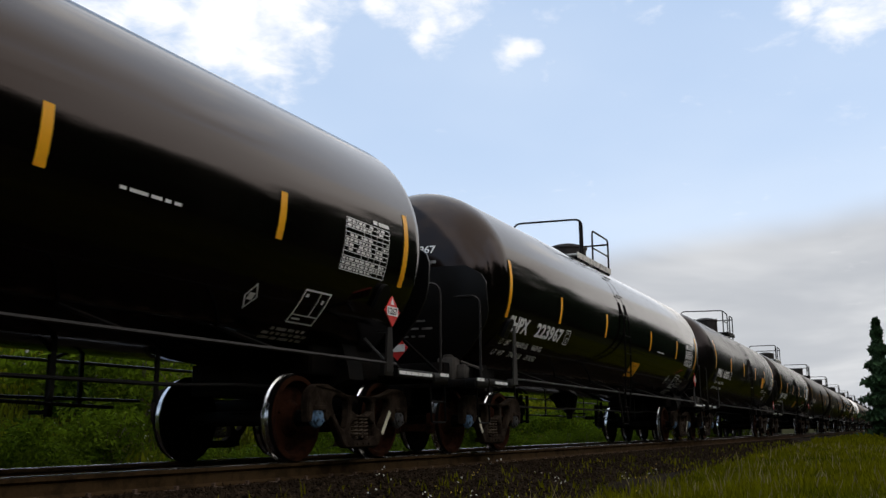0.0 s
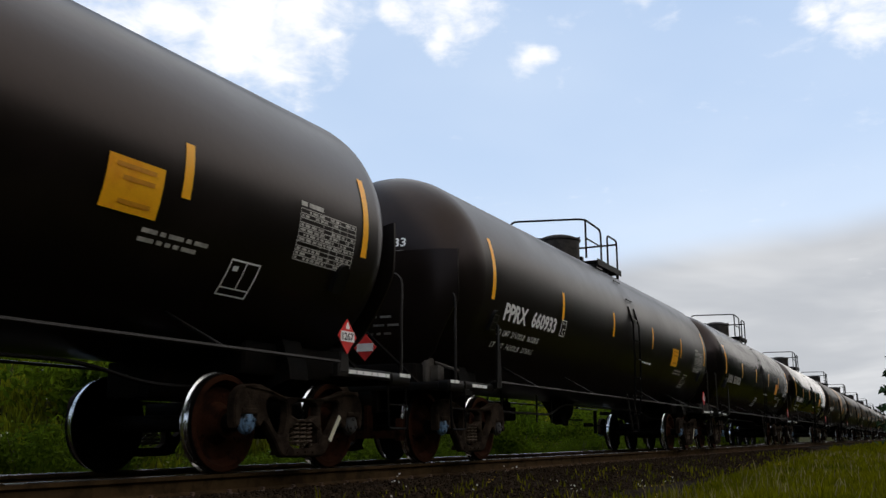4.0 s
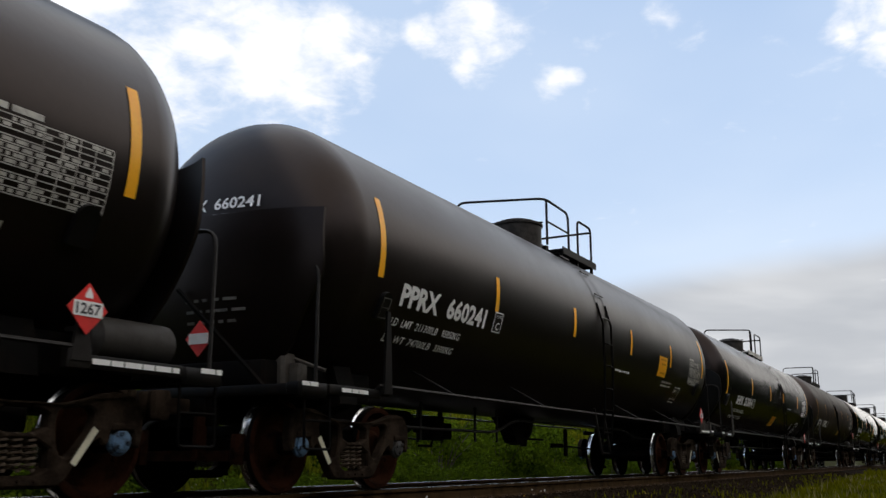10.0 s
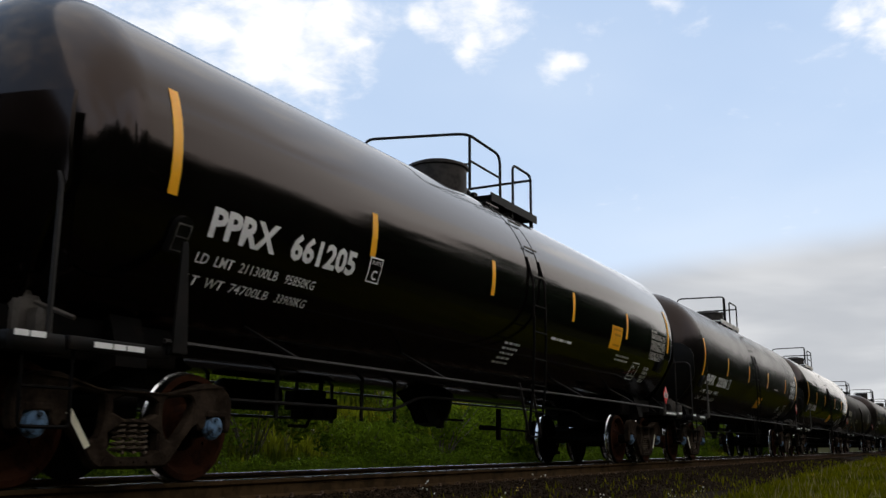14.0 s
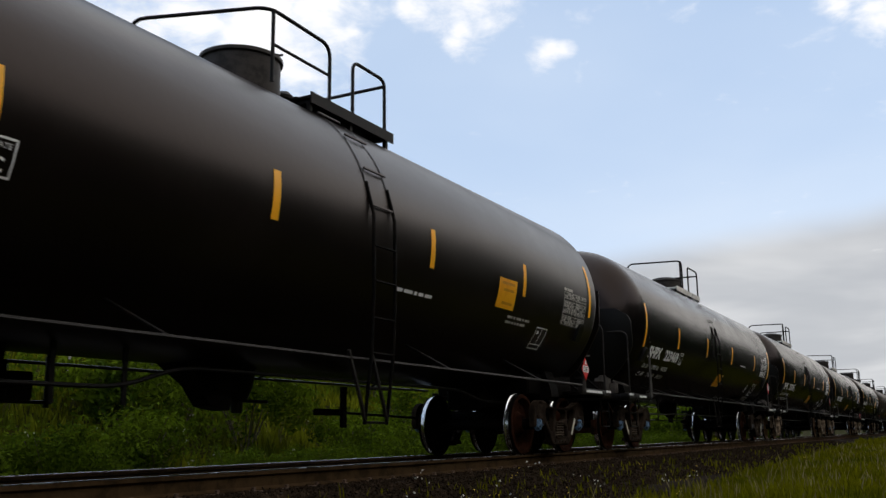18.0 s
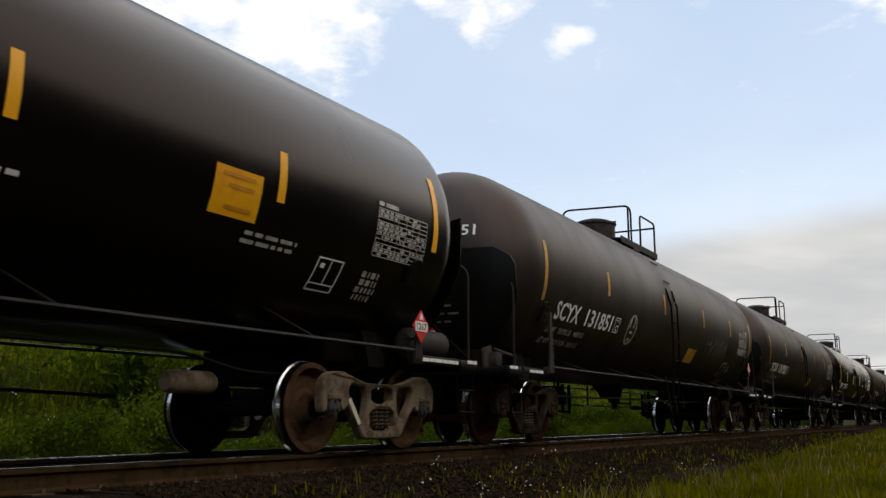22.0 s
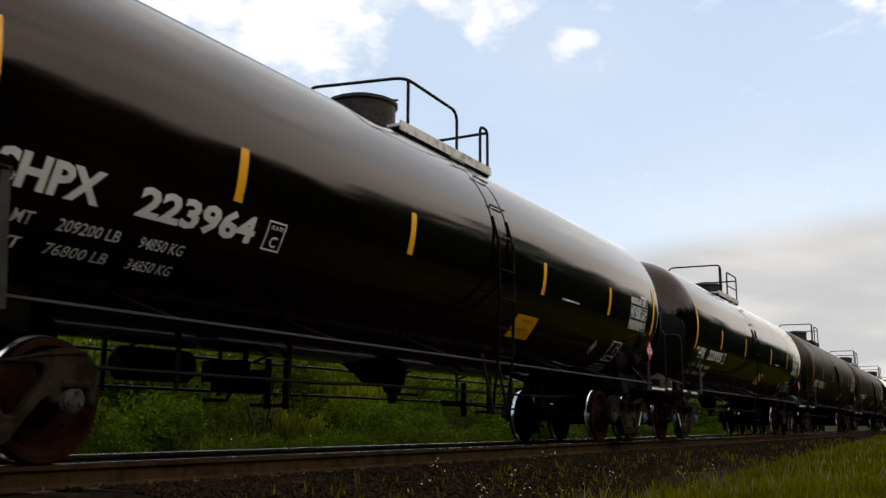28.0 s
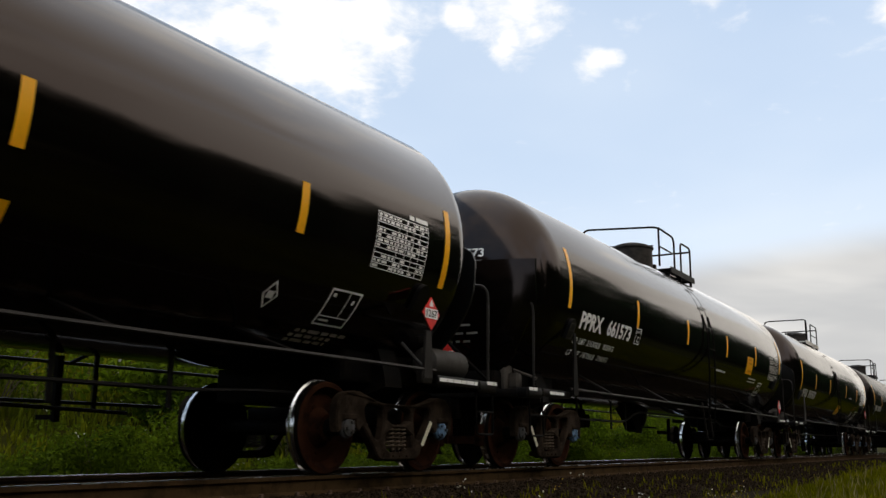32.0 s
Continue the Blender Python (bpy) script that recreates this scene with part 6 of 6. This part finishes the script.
grass_patch("grass", "lush green grass beside the ballast", 1, 90000, (-4.5, 0.6), (5.0, 60), (0.13, 0.40), "grass", 1.7, edge=True)
grass_patch("grass", "lush green grass further down the line", 2, 30000, (-4.4, 3.0), (50, 220), (0.3, 0.6), "grass", 1.3)
grass_patch("weeds", "thin weeds along the ballast edge", 3, 2600, (-5.0, -3.4), (5.5, 45), (0.06, 0.22), "grass", 1.4, 0.005)
grass_patch("dry_grass", "dry straw stems among the grass", 4, 2200, (-4.3, 0.0), (7, 50), (0.25, 0.55), "straw", 1.6, 0.004, edge=True)
grass_patch("meadow", "tall green meadow grass beyond the track", 5, 70000, (-26, -9.4), (3, 70), (0.22, 0.55), "meadow", 1.5, 0.012)


def flower_patch(name, label, seed, count, xr, yr, mat, size):
    rng = random.Random(seed)
    g = Geo()
    for i in range(count):
        y, x = yr[0] + (yr[1] - yr[0]) * rng.random() ** 1.6, rng.uniform(*xr)
        z0 = ground_height(x)
        h = rng.uniform(0.12, 0.42)
        for j in range(rng.randint(2, 6)):
            c = Vector((x + rng.gauss(0, 0.05), y + rng.gauss(0, 0.05), z0 + h + rng.gauss(0, 0.03)))
            for q in range(3):
                leaf_quad(g, rng, c, Vector((rng.gauss(0, 1), rng.gauss(0, 1), 0.5)), size * rng.uniform(0.7, 1.3))
    me = g.mesh(name, [M[mat]], False)
    return tagged(new(name, me), label, "flowers", kind="stuff")


flower_patch("wild_flowers", "small white wild flowers along the ballast edge", 21, 13, (-4.6, -3.5), (7, 16), "flower", 0.014)
flower_patch("yellow_flowers", "small yellow wild flowers among the grass", 22, 14, (-4.4, -2.6), (7, 26), "flower_yellow", 0.011)
flower_patch("meadow_flowers", "pale wild flowers beyond the track", 23, 90, (-14, -9.6), (3, 26), "flower", 0.02)

# thin pale posts in the field
for x, y in ((-15.5, 13.0), (-15.5, 18.5), (-15.5, 24.5), (-15.5, 31.0), (-15.5, 38.0)):
    ob = thing("fence_post", "thin pale weathered post standing in the meadow", "fence post", "fence posts", pose(x, y, ground_height(x) - 0.3, 0, 0.8, 0))
    part("shaft", cached("shaft", "post", lambda g: g.lathe([(0.0, 0.001), (0.0, 0.035), (1.9, 0.03), (1.93, 0.001)], "z", 10)), ob)


def conifer_mesh(seed, h, w):
    rng = random.Random(seed)
    g = Geo()
    for i in range(4200):
        s = rng.random() ** 0.75
        z = h * (0.06 + 0.92 * s)
        q = w * (1 - s) ** 0.9 * (0.75 + 0.35 * math.sin(z * 5.1 + seed)) * rng.uniform(0.35, 1.0)
        a = rng.uniform(0, 6.28)
        d = Vector((math.cos(a), math.sin(a), -0.35))
        leaf_quad(g, rng, Vector((q * math.cos(a), q * math.sin(a), z)), d, rng.uniform(0.16, 0.40))
    t = Geo()
    t.tube([(0, 0, -0.3), (0, 0, h * 0.5), (0, 0, h * 0.97)], [0.2, 0.12, 0.02], 8)
    for i in range(22):
        z, a = h * (0.1 + 0.04 * i), i * 2.4
        l = w * (1 - z / h) * 0.8
        t.tube([(0, 0, z), (l * math.cos(a), l * math.sin(a), z - 0.2 * l)], [0.03, 0.008], 4)
    return t.mesh("trunk", [M["bark"]]), g.mesh("crown", [M["leaf_dark"]], False)


CON = [conifer_mesh(5, 9.0, 2.1), conifer_mesh(6, 7.5, 1.9)]
for x, y, j, s in ((-1.4, 80, 0, 1.05), (0.9, 84, 1, 1.05), (2.6, 88, 0, 0.95), (5.0, 92, 1, 1.1), (8, 96, 0, 1.0)):
    ob = thing("conifer", "dark green conifer standing beside the line", "tree", "conifers beside the line", pose(x, y, -0.65, 0, 0, 40 * x) @ Matrix.Scale(s, 4))
    part("trunk", CON[j][0], ob)
    part("crown", CON[j][1], ob)


def tree_mesh(seed, h):
    rng = random.Random(seed)
    t, g = Geo(), Geo()
    t.tube([(0, 0, -0.4), (0.1, 0, h * 0.3), (0.0, 0.1, h * 0.75)], [0.20, 0.15, 0.05], 9)
    for i in range(14):
        a, z = i * 2.4, h * rng.uniform(0.28, 0.7)
        l = h * rng.uniform(0.18, 0.32)
        tip = Vector((l * math.cos(a), l * math.sin(a), z + l * rng.uniform(0.3, 0.9)))
        t.tube([(0, 0, z), (tip.x * 0.5, tip.y * 0.5, z + (tip.z - z) * 0.6), tip], [0.07, 0.04, 0.012], 6)
        for j in range(230):
            d = Vector((rng.gauss(0, 1), rng.gauss(0, 1), rng.gauss(0, 0.8))).normalized()
            leaf_quad(g, rng, tip + d * rng.uniform(0.2, 1.0) * h * 0.12, d, rng.uniform(0.07, 0.15))
    return t.mesh("trunk", [M["bark"]]), g.mesh("crown", [M["leaf"]], False)


TREES = [tree_mesh(11, 6.5), tree_mesh(12, 5.5)]
for i, (x, y) in enumerate(((-22, 7), (-25, 12), (-21, 2), (-27, -3), (-24, -9))):
    ob = thing("tree", "green broadleaf tree beyond the track", "tree", "trees beyond the track", pose(x, y, ground_height(x), 0, 0, 70 * i))
    part("trunk", TREES[i % 2][0], ob)
    part("crown", TREES[i % 2][1], ob)



def broad_mesh(seed, h, w):
    """A dense broadleaf crown of overlapping lobes."""
    rng = random.Random(seed)
    t, g = Geo(), Geo()
    t.tube([(0, 0, -0.3), (0.08, 0, h * 0.35), (0, 0.08, h * 0.8)], [0.22, 0.15, 0.04], 8)
    lobes = []
    for i in range(16):
        a, z = i * 2.4, h * (0.18 + 0.70 * ((i * 7) % 16) / 15)
        q = w * 0.62 * math.sqrt(max(0.05, 1 - ((z / h - 0.45) / 0.62) ** 2)) * rng.uniform(0.4, 1.0)
        c = Vector((q * math.cos(a), q * math.sin(a), z))
        lobes.append((c, w * rng.uniform(0.36, 0.52)))
        t.tube([(0, 0, z * 0.6), c], [0.05, 0.012], 5)
    for i in range(4800):
        c, q = lobes[i % 16]
        d = Vector((rng.gauss(0, 1), rng.gauss(0, 1), rng.gauss(0, 0.9))).normalized()
        leaf_quad(g, rng, c + d * q * rng.uniform(0.55, 1.05), d, rng.uniform(0.14, 0.32))
    return t.mesh("trunk", [M["bark"]]), g.mesh("crown", [M["leaf_dark"]], False)


BROAD = [broad_mesh(61, 8.2, 2.9), broad_mesh(62, 7.6, 3.1)]
# unseen trees added on the camera's side of the line to darken the tanks
for i in range(72):
    x, y = (8.5, 11.5)[i % 2] + rng.uniform(0, 2.5), -30 + i * 2.1 + rng.uniform(-0.6, 0.6)
    stock, name, label, group = ((BROAD[i % 2], "tree", "unseen dark green broadleaf tree, added to darken the tanks", "trees beside the line") if i % 9 else
                                 (CON[i % 2], "conifer", "dark green conifer standing beside the line", "conifers beside the line"))
    ob = thing(name, label, "tree", group, pose(x, y, -0.7, 0, 0, 53 * i) @ Matrix.Diagonal((1.15, 1.15, rng.uniform(1.16, 1.34) * (1 + 0.3 * min(1.0, max(0.0, (y - 40) / 50))), 1.0)))
    part("trunk", stock[0], ob)
    part("crown", stock[1], ob)



def woods_build(g):
    """Leaf clumps, past counting, of unseen woods added along the line to darken far reflections."""
    rng = random.Random(77)
    for i in range(112):
        x, y, h = rng.uniform(16, 24), 52 + i * 5.0 + rng.uniform(-1.5, 1.5), rng.uniform(19, 25)
        for j in range(420):
            z = rng.random() ** 0.8
            q = 4.0 * math.sqrt(max(0.04, 1 - ((z - 0.4) / 0.62) ** 2)) * rng.uniform(0.6, 1.05)
            a = rng.uniform(0, 6.28)
            d = Vector((math.cos(a), math.sin(a), rng.uniform(-0.2, 0.8))).normalized()
            leaf_quad(g, rng, Vector((x + q * d.x, y + q * d.y, z * h - 0.4)), d, rng.uniform(0.6, 1.1))


woods = Geo()
woods_build(woods)
far_woods = new("far_woods", woods.mesh("far_woods", [M["leaf_dark"]], False))
tagged(far_woods, "unseen dark green woods, added to darken reflections on far cars", "woods", "", "stuff")

# ballast stones heaped along the shoulder, past counting
def stones(seed, count, xr, yr, size):
    rng = random.Random(seed)
    v, f = [], []
    base = [(1, 0, 0), (-1, 0, 0), (0, 1, 0), (0, -1, 0), (0, 0, 1), (0, 0, -1)]
    tri = [(0, 2, 4), (2, 1, 4), (1, 3, 4), (3, 0, 4), (2, 0, 5), (1, 2, 5), (3, 1, 5), (0, 3, 5)]
    for i in range(count):
        y, x = yr[0] + (yr[1] - yr[0]) * rng.random() ** 1.5, rng.uniform(*xr)
        s = size * rng.uniform(0.6, 1.5)
        e = Euler((rng.uniform(0, 3), rng.uniform(0, 3), rng.uniform(0, 3))).to_matrix()
        c = Vector((x, y, ground_height(x) + s * 0.25))
        o = len(v)
        for b in base:
            v.append(tuple(c + e @ (Vector(b) * s * rng.uniform(0.6, 1.15))))
        f += [tuple(o + k for k in t) for t in tri]
    me = bpy.data.meshes.new("ballast_stones")
    me.from_pydata(v, [], f)
    me.materials.append(M["stone"])
    me.update()
    tagged(new("ballast_stones", me), "grey crushed stone of the ballast shoulder", "gravel", kind="stuff")


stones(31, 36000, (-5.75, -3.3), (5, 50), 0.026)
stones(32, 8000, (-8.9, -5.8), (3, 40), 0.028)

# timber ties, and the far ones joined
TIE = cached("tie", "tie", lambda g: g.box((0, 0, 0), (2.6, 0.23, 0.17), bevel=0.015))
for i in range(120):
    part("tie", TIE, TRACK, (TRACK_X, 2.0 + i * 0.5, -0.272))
    for s in (-0.755, 0.755):
        part("tie_plate", cached("tie_plate", "plate", lambda g: (g.box((0, 0, 0), (0.36, 0.19, 0.02)), g.box((0.10, 0.05, 0.02), (0.03, 0.03, 0.04)), g.box((-0.10, -0.05, 0.02), (0.03, 0.03, 0.04)))), TRACK, (TRACK_X + s, 2.0 + i * 0.5, -0.190))


def far_ties(g):
    for i in range(520):
        g.box((TRACK_X, 62.0 + i * 0.5, -0.272), (2.6, 0.23, 0.17))
    for i in range(200):
        g.box((TRACK_X, 1.5 - i * 0.5, -0.272), (2.6, 0.23, 0.17))


ob = part("far_ties", cached("far_ties", "tie", far_ties, False), TRACK)
ob["kind"] = "stuff"


# ---- what moves ----
def motions():
    """The train rolls past, and its wheelsets turn."""
    for car, y in TRAIN:
        walk(car, [(t, pose(TRACK_X, y - s, 0)) for t, s in TRAVEL])
    ts, ss = [t for t, s in TRAVEL], [s for t, s in TRAVEL]
    steps = [i / FPS for i in range(32 * FPS + 1)]
    mean = np.polyfit(ts, ss, 3)
    turned = [float(np.polyval(mean, t)) / WHEEL_R for t in steps]
    first = {}
    for slot, ws in WHEELSETS:
        if slot not in first:
            at = ws.location.copy()
            walk(ws, [(t, Matrix.Translation(at) @ Matrix.Rotation(a, 4, "X")) for t, a in zip(steps, turned)])
            first[slot] = ws
        else:
            keys = first[slot].animation_data
            ws.rotation_mode = "QUATERNION"
            ws.animation_data_create()
            ws.animation_data.action = keys.action
            ws.animation_data.action_slot = keys.action_slot


motions()
